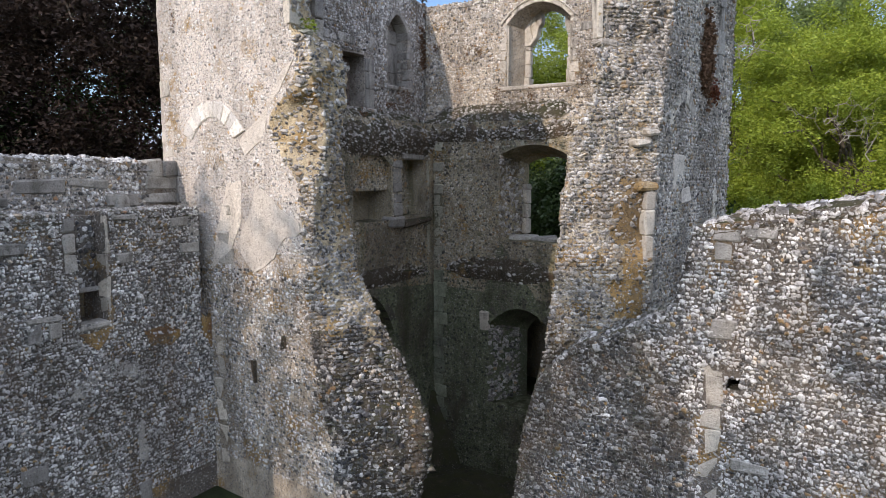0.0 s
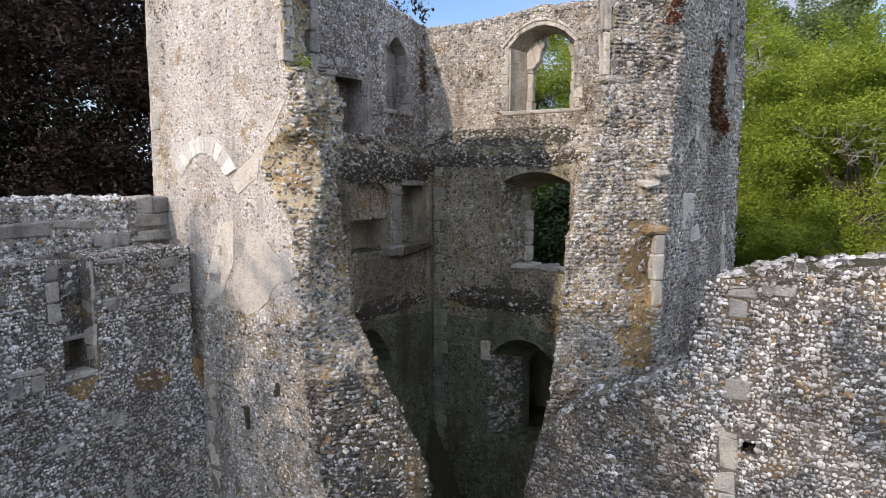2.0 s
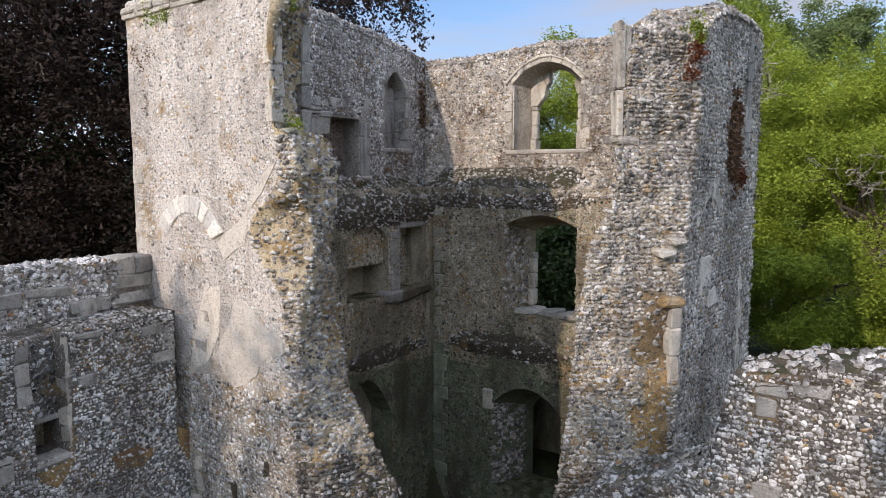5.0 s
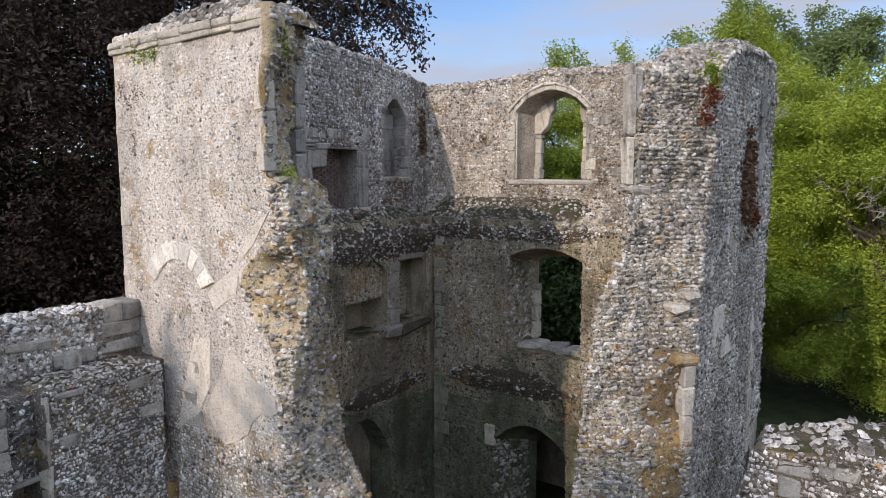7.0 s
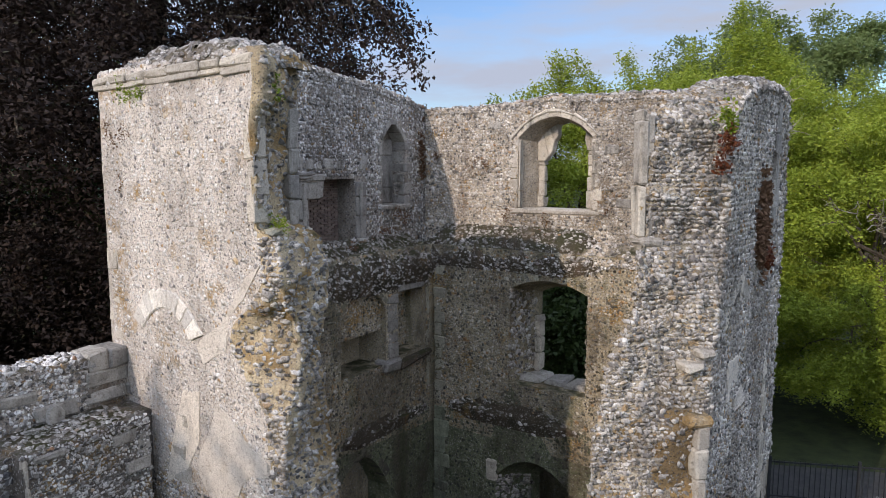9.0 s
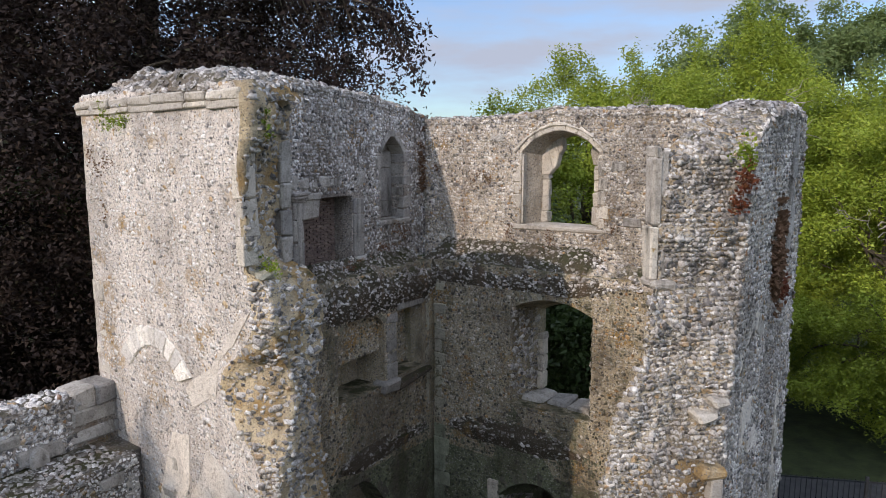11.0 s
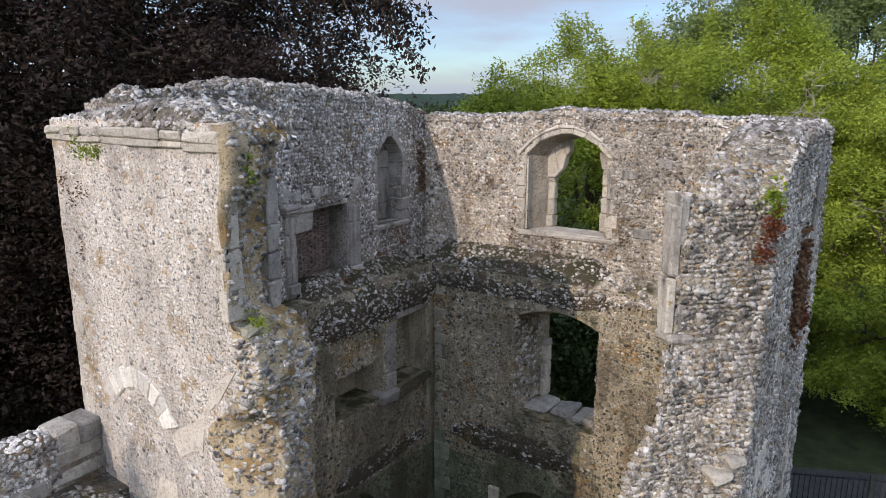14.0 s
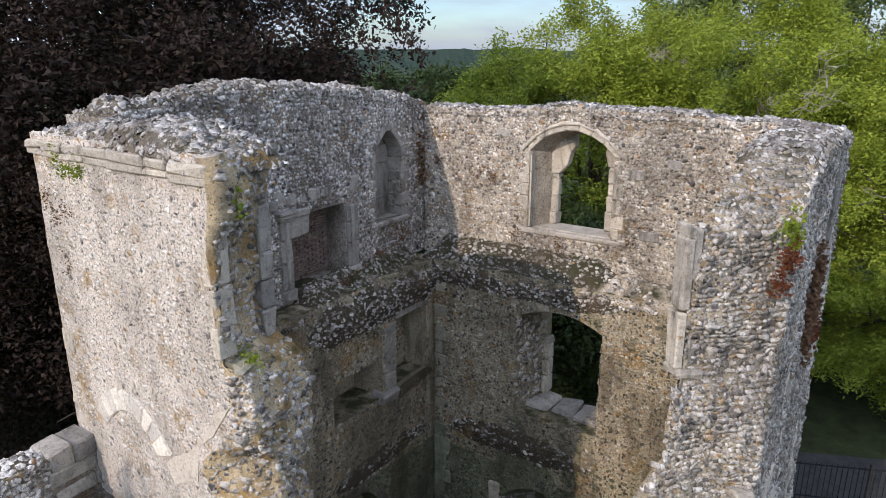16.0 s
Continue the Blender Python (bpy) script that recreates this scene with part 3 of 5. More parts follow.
def loft_flints(parent, G, c0, c1, mats, row=0.11, keep=0.85, proud=0.6, zmin=0.0, zmax=99.0, singles=0, wild=0.3, cut=None):
    """Flints over columns c0..c1 of a lofted mass."""
    nz, nc, _ = G.shape
    N = grid_normals(G)
    mid = G[:, c0:c1 + 1] if c1 < nc else np.concatenate([G[:, c0:], G[:, :1]], 1)
    width = np.linalg.norm(np.diff(mid, axis=1), axis=-1).sum(1).max()
    z0, z1 = max(zmin, G[0, 0, 2]), min(zmax, G[-1, 0, 2])
    s, z, a = coursed(0, width, z0, z1, row)
    ok = (s > 0) & (s < width) & (rng.random(len(s)) < keep)
    s, z, a = s[ok], z[ok], a[ok]
    u = c0 + s / width * (c1 - c0)
    v = np.clip((z - G[0, 0, 2]) / (G[-1, 0, 2] - G[0, 0, 2]) * (nz - 1), 0, nz - 1.001)
    i, j = v.astype(int), u.astype(int)
    fi, fj = (v - i)[:, None], (u - j)[:, None]
    j2 = (j + 1) % nc
    j = j % nc

    def lerp(Q):
        return (Q[i, j] * (1 - fi) + Q[i + 1, j] * fi) * (1 - fj) + (Q[i, j2] * (1 - fi) + Q[i + 1, j2] * fi) * fj

    P, Q = lerp(G), lerp(N)
    T = np.stack([-Q[:, 1], Q[:, 0], 0 * Q[:, 0]], 1)
    if cut is not None:
        ok = ~cut(P)
        P, Q, T, a = P[ok], Q[ok], T[ok], a[ok]
    c = len(P)
    order = np.argsort(-P[:, 2]) if singles else np.arange(c)
    P, Q, T, a = P[order], Q[order], T[order], a[order]
    g = np.exp(rng.normal(0.05, 0.22, c))
    size = np.stack([a * g * rng.uniform(0.8, 1.15, c), row * g * rng.uniform(0.3, 0.54, c), row * proud * g * rng.uniform(0.4, 1.2, c)], 1)
    put_flints(parent, P - Q * 0.1 * row, Q + rng.normal(0, wild * 0.5, (c, 3)), T + rng.normal(0, wild, (c, 3)), size, mats, singles)


def block(w, s0, s1, z0, z1, h0, h1, bev=0.02, jit=0.01):
    """A dressed stone with worn edges, in a wall's plane."""
    bm = bmesh.new()
    co = [w.p(s, h, z) for s in (s0, s1) for h in (h0, h1) for z in (z0, z1)]
    vs = [bm.verts.new(Vector(c) + Vector(rng.normal(0, jit, 3))) for c in co]
    for f in ((0, 1, 3, 2), (4, 6, 7, 5), (0, 4, 5, 1), (2, 3, 7, 6), (0, 2, 6, 4), (1, 5, 7, 3)):
        bm.faces.new([vs[i] for i in f])
    bmesh.ops.recalc_face_normals(bm, faces=bm.faces)
    if bev:
        bmesh.ops.bevel(bm, geom=list(bm.edges), offset=bev, segments=1, affect="EDGES")
    return bm


def wedge(w, quad, h0, h1, bev=0.012):
    """A stone with a four-sided face (s, z), such as an arch stone."""
    bm = bmesh.new()
    fr = [bm.verts.new(w.p(s, h1, z)) for s, z in quad]
    bk = [bm.verts.new(w.p(s, h0, z)) for s, z in quad]
    bm.faces.new(fr)
    bm.faces.new(bk[::-1])
    k = len(quad)
    for i in range(k):
        bm.faces.new([fr[i], fr[(i + 1) % k], bk[(i + 1) % k], bk[i]])
    bmesh.ops.recalc_face_normals(bm, faces=bm.faces)
    if bev:
        bmesh.ops.bevel(bm, geom=list(bm.edges), offset=bev, segments=1, affect="EDGES")
    return bm


def stack(parent, w, s0, s1, z0, z1, h0, h1, mat, course=0.3, alt=0.0, name="jamb_stone", side=1):
    """Jamb or corner stones one over another, long and short by turns."""
    z, k = z0, 0
    while z < z1 - 0.05:
        hgt = min(course * rng.uniform(0.75, 1.25), z1 - z)
        e = alt * (k % 2) * rng.uniform(0.7, 1.2)
        a, b = (s0, s1 + e) if side > 0 else (s0 - e, s1)
        part(name, block(w, a, b, z + 0.003, z + hgt - 0.003, h0, h1 - 0.016 + rng.uniform(-0.014, 0.01), rng.uniform(0.012, 0.035), 0.016), mat, parent)
        z += hgt
        k += 1


def arch_line(s0, s1, zs, rise, k=12, point=0.0):
    """Points of an arch from springing to springing; point: how far it comes to a peak."""
    out = []
    for i in range(k + 1):
        x = -1 + 2 * i / k
        y = (1 - abs(x) ** (2.0 + 2.5 * point)) * (1 - point) + (1 - abs(x)) * point
        out.append((s0 + (s1 - s0) * (x + 1) / 2, zs + rise * y))
    return out


def arch_stones(parent, w, line, depth, h0, h1, mat, name="voussoir", every=1, jit=0.016):
    """Arch stones that stand on the outside of an arch line."""
    c = Vector((sum(q[0] for q in line) / len(line), min(q[1] for q in line) - 0.35))
    outer = [tuple(Vector(q) + (Vector(q) - c).normalized() * depth) for q in line]
    for i in range(0, len(line) - every, every):
        j = i + every
        part(name, wedge(w, [line[i], line[j], tuple(Vector(outer[j]) + Vector(rng.normal(0, jit, 2))), tuple(Vector(outer[i]) + Vector(rng.normal(0, jit, 2)))], h0, h1 - 0.012 + rng.uniform(-0.012, 0.008), rng.uniform(0.01, 0.025)), mat, parent)


def arched(s0, s1, z0, zs, rise, k=12, point=0.0):
    """A hole's outline: a flat sill and an arched head."""
    return [(s0, z0), (s1, z0)] + arch_line(s0, s1, zs, rise, k, point)[::-1]


def structure(name, me, mat, label, category="wall"):
    ob = part(name, me, mat, None)
    return tagged(ob, label, category, kind="structure")


def talus(w, s0, s1, profile, mat, mats, label, row=0.09, keep=0.5, seed=0.0, bulge=0.13):
    """A rough sloping ledge of rubble: profile is (h, z) from wall to foot."""
    cols = int((s1 - s0) / 0.09) + 1
    ph, pz = [q[0] for q in profile], [q[1] for q in profile]
    f = np.linspace(0, 1, 12)
    t = np.linspace(0, 1, len(profile))
    S = np.linspace(s0, s1, cols)
    G = np.zeros((12, cols, 3))
    for i, q in enumerate(f):
        h, z = np.interp(q, t, ph), np.interp(q, t, pz)
        for j, s in enumerate(S):
            a = noise.noise(Vector((s * 1.4, q * 2, seed))) + 0.6 * noise.noise(Vector((s * 4.5, q * 5, seed)))
            e = math.sin(q * math.pi)
            end = min(1.0, (s - s0) / 0.7 + 0.15, (s1 - s) / 1.1 + 0.15)
            low = pz[-1] + 0.35 * (pz[0] - pz[-1])
            G[i, j] = w.p(s, h + bulge * a * e, low + (z - low) * end + 0.16 * a * (0.35 + e) * (1 if q < 0.99 else 0.6))
    V = G.reshape(-1, 3)
    i, j = np.meshgrid(np.arange(11), np.arange(cols - 1), indexing="ij")
    a = (i * cols + j).ravel()
    ob = structure("ledge", mesh_from("ledge", V.tolist(), [(int(k), int(k + 1), int(k + cols + 1), int(k + cols)) for k in a], mat, True), mat, label, "ledge")
    area = (s1 - s0) * sum(math.hypot(b[0] - c[0], b[1] - c[1]) for b, c in zip(profile, profile[1:]))
    c = int(area / row ** 2 * keep)
    u, v = rng.random(c) * 10.99, rng.random(c) * (cols - 1.01)
    i, j = u.astype(int), v.astype(int)
    fu, fv = (u - i)[:, None], (v - j)[:, None]
    P = (G[i, j] * (1 - fu) + G[i + 1, j] * fu) * (1 - fv) + (G[i, j + 1] * (1 - fu) + G[i + 1, j + 1] * fu) * fv
    N = np.tile([w.n.x, w.n.y, 0.7], (c, 1)) + rng.normal(0, 0.3, (c, 3))
    q = row * np.clip(np.exp(rng.normal(-0.85, 0.3, c)), 0.2, 0.8)
    put_flints(ob, P, N, np.tile([w.d.x, w.d.y, 0.0], (c, 1)) + rng.normal(0, 0.4, (c, 3)), np.stack([q * 1.2, q * 0.8, q * 0.6], 1), mats)
    return ob


def reveal_flints(parent, w, a, b, z0, z1, mats, row=0.1):
    """Flints on a splayed reveal between (s, h) points a and b."""
    k = int(math.hypot(b[0] - a[0], b[1] - a[1]) * (z1 - z0) / row ** 2)
    f, z = rng.random(k), z0 + (z1 - z0) * rng.random(k)
    P = w.arr(a[0] + (b[0] - a[0]) * f, a[1] + (b[1] - a[1]) * f, z)
    d = np.array([*(w.d * (b[0] - a[0]) + w.n * (b[1] - a[1])), 0.0])
    nrm = np.array([-d[1], d[0], 0.0])
    if nrm @ np.array([*(w.n + w.d * (0.2 if a[0] < b[0] else -0.2)), 0.0]) < 0:
        nrm = -nrm
    q = row * np.clip(np.exp(rng.normal(-0.75, 0.25, k)), 0.25, 0.8)
    put_flints(parent, P, np.tile(nrm / np.linalg.norm(nrm), (k, 1)) + rng.normal(0, 0.2, (k, 3)), np.tile(d, (k, 1)) + rng.normal(0, 0.2, (k, 3)), np.stack([q * 1.2, q * 0.9, q * 0.5], 1), mats)

# ============ ground ============
PIT = [(-2.9, 13.7), (-1.4, 20.6), (2.4, 20.1), (5.6, 17.6), (3.3, 13.2), (1.5, 12.6), (-1.0, 12.9)]
near = np.arange(-12, 28.1, 0.5)
far = np.array([45.0, 80, 130, 200, 320, 500, 800, 1500])
gx = np.concatenate([-far[::-1], near - 8, far])
gy = np.concatenate([-far[::-1], near, far])
X, Y = np.meshgrid(gx, gy)
X, Y = X.ravel(), Y.ravel()
Z = np.where(inside(X, Y, PIT), -2.2, -0.02)
Z += np.array([(0.0 if math.hypot(x, y - 15) < 120 else 2.0 * noise.noise(Vector((x, y, 0)) * 0.004)) + (0.12 * noise.noise(Vector((x, y, 3.0))) if z < -1 else 0.0) for x, y, z in zip(X, Y, Z)])
k = np.arange(len(gx) * (len(gy) - 1)).reshape(len(gy) - 1, len(gx))[:, :-1].ravel()
ground_me = mesh_from("ground", np.stack([X, Y, Z], 1).tolist(), np.stack([k, k + 1, k + 1 + len(gx), k + len(gx)], 1).tolist(), GRASS, True)
ground_me.materials.append(M_EARTH)
for f in ground_me.polygons:
    f.material_index = 1 if f.center.z < -0.3 else 0
ground = structure("ground", ground_me, GRASS, "dark grass and earth round the ruined tower, sunken inside it", "ground")

# ============ tower walls ============
# --- south-west wall: the tall left pier and its torn end ---


def plan(w, pts):
    return [w.p(s, h, 0)[:2] for s, h in pts]


# height, end of the outer face, end of the inner face, thickness, how far the broken corner is worn off
SW_EDGE = [(-2.4, 1.5, 2.1, 1.3, 0.3), (0.0, 1.4, 1.95, 1.3, 0.3), (1.0, 1.4, 2.05, 1.3, 0.3), (1.95, 1.2, 2.3, 1.3, 0.3), (2.6, 1.0, 2.0, 1.3, 0.3), (3.9, 0.75, 1.2, 1.25, 0.3), (5.1, 0.5, 0.38, 1.2, 0.22), (6.6, 0.48, 0.14, 1.2, 0.3), (7.1, 0.48, 0.12, 1.2, 0.7), (7.6, 0.46, 0.15, 1.2, 1.05), (7.95, 0.46, 0.2, 1.2, 0.95), (8.25, 0.46, 0.25, 1.2, 0.55), (8.65, 0.46, 0.3, 1.2, 0.24), (9.28, 0.4, 0.2, 1.2, 0.3),
           (9.42, 0.1, -0.4, 1.15, 0.06), (11.0, 0.1, -0.42, 1.15, 0.06), (11.35, 0.24, -0.2, 1.15, 0.12), (11.75, 0.26, -0.3, 1.15, 0.12), (11.95, 0.16, -0.5, 1.1, 0.12)]
rings = [(z, plan(WSW, [(-4.25, 0), (so - c, 0), (so, -0.45 * c), (si, -t), (-4.2, -t)])) for z, so, si, t, c in SW_EDGE]
G, spans = loft(rings, 0.1, (0.014, 0.16, 0.2, 0.1, 0.03), 3.0)
wall_sw = structure("wall_south_west", loft_mesh("wall", G, M_PALE, spans[1:3], (M_TAN, M_TAN)), M_PALE, "tall ruined flint tower wall with a torn end, pale and sunlit")
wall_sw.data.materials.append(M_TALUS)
wall_sw.data.materials.append(M_INNER)
# darker mortar low down: torn end below about 3.9, front below about 4.9
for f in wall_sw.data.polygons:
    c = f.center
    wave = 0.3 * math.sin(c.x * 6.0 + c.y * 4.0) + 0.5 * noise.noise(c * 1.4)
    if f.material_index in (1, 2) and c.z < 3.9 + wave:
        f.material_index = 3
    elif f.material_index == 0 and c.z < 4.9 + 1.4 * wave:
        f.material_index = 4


PALE_BLOCKS = ((-2.35, -1.8, 4.95, 5.3), (-2.3, -1.9, 5.32, 5.62), (-2.3, -1.75, 5.64, 5.95), (-2.2, -1.85, 5.97, 6.25), (-2.5, -2.25, 0.6, 1.0), (-2.55, -2.2, 1.02, 1.5), (-2.5, -2.25, 1.52, 2.0), (-2.55, -2.3, 2.02, 2.5), (-2.5, -2.2, 2.55, 3.0), (-2.5, -2.25, 3.02, 3.4))
PATCH = [(-1.06, 6.54), (-0.8, 6.5), (-0.58, 6.38), (-0.33, 6.13), (-0.05, 6.04), (0.2, 5.92), (0.24, 5.76), (0.1, 5.64), (-0.2, 5.6), (-0.4, 5.42), (-0.52, 5.2), (-0.85, 5.0), (-1.16, 4.84), (-1.34, 5.02), (-1.55, 5.2), (-1.6, 5.45), (-1.5, 5.68), (-1.3, 5.95), (-1.15, 6.25)]


BANDS = ([(-0.2, 8.65), (0.16, 8.88), (-0.25, 8.35), (-0.62, 8.0), (-0.72, 7.48), (-1.33, 7.19), (-1.49, 7.46), (-0.83, 7.88)],
         [(-1.96, 6.59), (-1.46, 6.71), (-1.55, 5.8), (-1.94, 5.19), (-2.57, 4.82), (-2.32, 5.68)])


def plaster_area(P):
    s = (P[:, 0] + 2.81) * 0.8 - (P[:, 1] - 12.42) * 0.6
    z = P[:, 2]
    e = np.hypot((s + 2.38) / 1.05, (z - 7.5) / 0.82)
    hit = inside(s, z, PATCH) | inside(s, z, BANDS[0]) | inside(s, z, BANDS[1]) | ((e > 0.62) & (e < 1.02) & (z > 7.4))
    for a, b, c, d in PALE_BLOCKS:
        hit |= (s > a) & (s < b) & (z > c) & (z < d)
    return hit | ((s > -0.08) & (s < 0.14) & (z > 9.4) & (z < 11.1)) | ((s > -4.3) & (s < 0.2) & (z > 11.6) & (z < 11.9)) | ((s < -4.14) & (z > 7) & (z < 11.6))


loft_flints(wall_sw, G, spans[0][0], spans[0][1], F_PALE, 0.062, 0.7, 0.22, 4.9, 11.95, 300, 0.2, plaster_area)
loft_flints(wall_sw, G, spans[0][0], spans[0][1], F_GREY, 0.058, 0.72, 0.42, 0.8, 4.9, 0, 0.25, plaster_area)
for k in (1, 2):
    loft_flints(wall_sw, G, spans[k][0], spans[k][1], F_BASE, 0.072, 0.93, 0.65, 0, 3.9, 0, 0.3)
    loft_flints(wall_sw, G, spans[k][0], spans[k][1], F_CORE, 0.07, 0.75, 0.65, 3.9, 5.4, 0, 0.25)
    loft_flints(wall_sw, G, spans[k][0], spans[k][1], F_CORE, 0.07, 0.46, 0.75, 5.4, 9.3 if k == 1 else 11.9, 0, 0.22)
crest(wall_sw, WSW, 0.03, -1.15, [(-4.25, 11.84), (-3.0, 11.9), (-1.5, 12.05), (-0.6, 12.0), (0.2, 11.86)], F_CREST, 0.08, 1.0, 0.2, 0.09)

# --- north-west wall, upper storey ---
nw_top = ragged([(2.75, 11.95), (1.55, 12.15), (0.4, 12.3), (-1.0, 12.42), (-2.4, 12.5), (-3.4, 12.45), (-5.4, 12.2)], 0.13, 0.06, 2.0)
nw_out = [(-5.4, 8.3), (2.75, 8.3)] + nw_top
fire_hole = [(-1.9, 8.5), (-0.32, 8.5), (-0.32, 10.05), (-1.9, 10.05)]
niche = arched(0.76, 1.72, 9.38, 11.0, 0.5, 10, 0.85)
wall_nw = structure("wall_north_west", prism(WNW, 0, 0.95, nw_out, [(fire_hole, fire_hole), (niche, niche)]), M_GREY, "inner flint wall of the tower with a fireplace and a niche")
part("backing", block(WNW, -2.0, -0.2, 8.4, 10.3, -0.93, -0.55, 0), M_GREY, wall_nw)
part("backing", block(WNW, 0.6, 1.9, 9.2, 11.7, -0.93, -0.42, 0), M_GREY, wall_nw)
niche_cut = arched(0.68, 1.86, 9.3, 11.0, 0.6, 10, 0.5)
fire_cut = [(-2.25, 8.3), (0.1, 8.3), (0.1, 10.12), (-2.25, 10.12)]
flint_face(wall_nw, WNW, 0, nw_out, F_GREY, 0.068, 0.92, (niche_cut, fire_cut), 0.5, 300, (0, 11))
crest(wall_nw, WNW, 0.02, -0.97, nw_top[::-1], F_CREST, 0.08, 1.0, 0.1, 0.1)

# --- north-west wall, lower storeys ---
lw = 0.62
nwl_out = [(-5.4, -2.4), (1.9, -2.4), (1.95, 8.3), (-5.4, 8.3)]
recess = arched(-1.95, -0.3, 5.5, 7.0, 0.45, 10)
niche2 = arched(0.22, 1.3, 5.6, 7.15, 0.25, 8)
low_arch = arched(-2.5, -0.2, 0.0, 2.3, 1.15, 12)
WNL = Wall(WNW.p(0.35, lw, 0)[:2], (0.54, 0.84))
wall_nwl = structure("wall_north_west_lower", prism(WNL, 0, 1.5, nwl_out, [(recess, recess), (niche2, niche2), (low_arch, low_arch)]), M_DAMP, "damp mossy flint wall inside the tower, below the ledge")
for a, b, c, d, e in ((-2.1, -0.1, 6.35, 7.8, -0.16), (-2.1, -0.1, 5.3, 6.35, -0.85), (0.1, 1.5, 5.4, 7.7, -0.55), (-2.6, 0.1, -0.1, 3.9, -0.7)):
    part("backing", block(WNL, a, b, c, d, -1.45, e, 0), M_DAMP, wall_nwl)
flint_face(wall_nwl, WNL, 0, [(-2.6, 4.0), (1.6, 4.0), (1.6, 8.3), (-2.6, 8.3)], F_DAMP, 0.066, 0.72, (arched(-1.98, -0.25, 5.5, 7.0, 0.5, 10), arched(0.1, 1.4, 5.5, 7.15, 0.3, 8), low_arch), 0.45)
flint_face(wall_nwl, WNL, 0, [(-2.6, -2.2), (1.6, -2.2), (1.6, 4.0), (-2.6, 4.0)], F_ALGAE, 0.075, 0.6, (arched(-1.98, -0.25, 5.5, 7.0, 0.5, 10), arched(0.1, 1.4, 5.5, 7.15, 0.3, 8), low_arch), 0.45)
flint_face(wall_nwl, WNL, -0.16, arched(-1.95, -0.3, 6.35, 7.0, 0.45, 10), F_DAMP, 0.066, 0.72, (), 0.4)
flint_face(wall_nwl, WNL, -0.55, niche2, F_DAMP, 0.066, 0.72, (), 0.4)

def two_tone(ob, low, height):
    """The damp foot of a wall: the faces are cut at a wavy line and the lower ones turn green."""
    bm = bmesh.new()
    bm.from_mesh(ob.data)
    for z in (height - 0.5, height, height + 0.4):
        bmesh.ops.bisect_plane(bm, geom=bm.verts[:] + bm.edges[:] + bm.faces[:], plane_co=(0, 0, z), plane_no=(0.08, 0.05, 1))
    bm.to_mesh(ob.data)
    bm.free()
    ob.data.materials.append(low)
    for f in ob.data.polygons:
        if f.center.z < height:
            f.material_index = len(ob.data.materials) - 1


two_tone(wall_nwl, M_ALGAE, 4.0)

# --- north-east wall, upper storey ---
ne_top = ragged([(5.4, 11.84), (4.3, 11.92), (3.0, 11.97), (1.6, 11.98), (0.8, 12.05), (-0.4, 11.92), (-1.6, 11.85), (-2.95, 11.92)], 0.13, 0.05, 8.0)
ne_out = [(-2.95, 8.3), (5.4, 8.3)] + ne_top
w3_in = arched(-0.1, 1.86, 9.3, 11.05, 0.52, 14, 0.4)
w3_out = arched(0.28, 1.56, 9.25, 10.95, 0.5, 14, 0.35)
wall_ne = structure("wall_north_east", prism(WNE, 0, 0.8, ne_out, [(w3_in, w3_out)]), M_INNER, "ruined flint tower wall with a tall arched window, partly sunlit")
w3_cut = arched(-0.2, 1.97, 9.2, 11.05, 0.66, 14, 0.3)
flint_face(wall_ne, WNE, 0, ne_out, F_INNER, 0.068, 0.92, (w3_cut,), 0.48, 300, (0, 11))
crest(wall_ne, WNE, 0.02, -0.82, ne_top[::-1], F_CREST, 0.085, 1.0, 0.04, 0.05)

# --- north-east wall, lower storeys ---
WNEL = Wall(WNE.p(0, 0.5, 0)[:2], (0.83, -0.56))
nel_out = [(-2.32, -2.4), (5.4, -2.4), (5.4, 8.3), (-2.32, 8.3)]
w2_in = arched(0.0, 2.05, 4.9, 7.33, 0.28, 12)
w2_out = arched(0.3, 1.75, 4.9, 7.1, 0.2, 12)
d1_in = arched(-0.35, 1.75, 0.0, 2.35, 0.6, 12)
d1_out = arched(0.32, 1.5, 0.0, 2.05, 0.5, 12)
wall_nel = structure("wall_north_east_lower", prism(WNEL, 0, 1.25, nel_out, [(w2_in, w2_out), (d1_in, d1_out)]), M_DAMP, "lower flint tower wall with a square-headed window and a doorway")
flint_face(wall_nel, WNEL, 0, [(-2.32, 4.0), (3.9, 4.0), (3.9, 8.3), (-2.32, 8.3)], F_DAMP, 0.066, 0.72, (arched(-0.02, 2.08, 4.9, 7.33, 0.36, 12), arched(-0.38, 1.78, 0, 2.35, 0.72, 12)), 0.45)
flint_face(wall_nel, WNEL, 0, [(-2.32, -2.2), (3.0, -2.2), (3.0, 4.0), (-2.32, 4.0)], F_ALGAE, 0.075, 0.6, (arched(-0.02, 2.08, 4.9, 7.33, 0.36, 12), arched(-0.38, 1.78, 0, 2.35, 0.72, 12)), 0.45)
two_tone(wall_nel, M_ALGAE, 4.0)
# unseen blocks added behind the doorway to keep light out of it
for a, b, c, d, e, f in ((-0.9, 2.3, 0.0, 3.2, -3.4, -3.0), (-0.9, -0.55, 0.0, 3.2, -3.0, -1.24), (1.95, 2.3, 0.0, 3.2, -3.0, -1.24), (-0.9, 2.3, 3.2, 3.5, -3.4, -1.24)):
    part("doorway_blocker", block(WNEL, a, b, c, d, e, f, 0), M_DAMP, wall_nel)

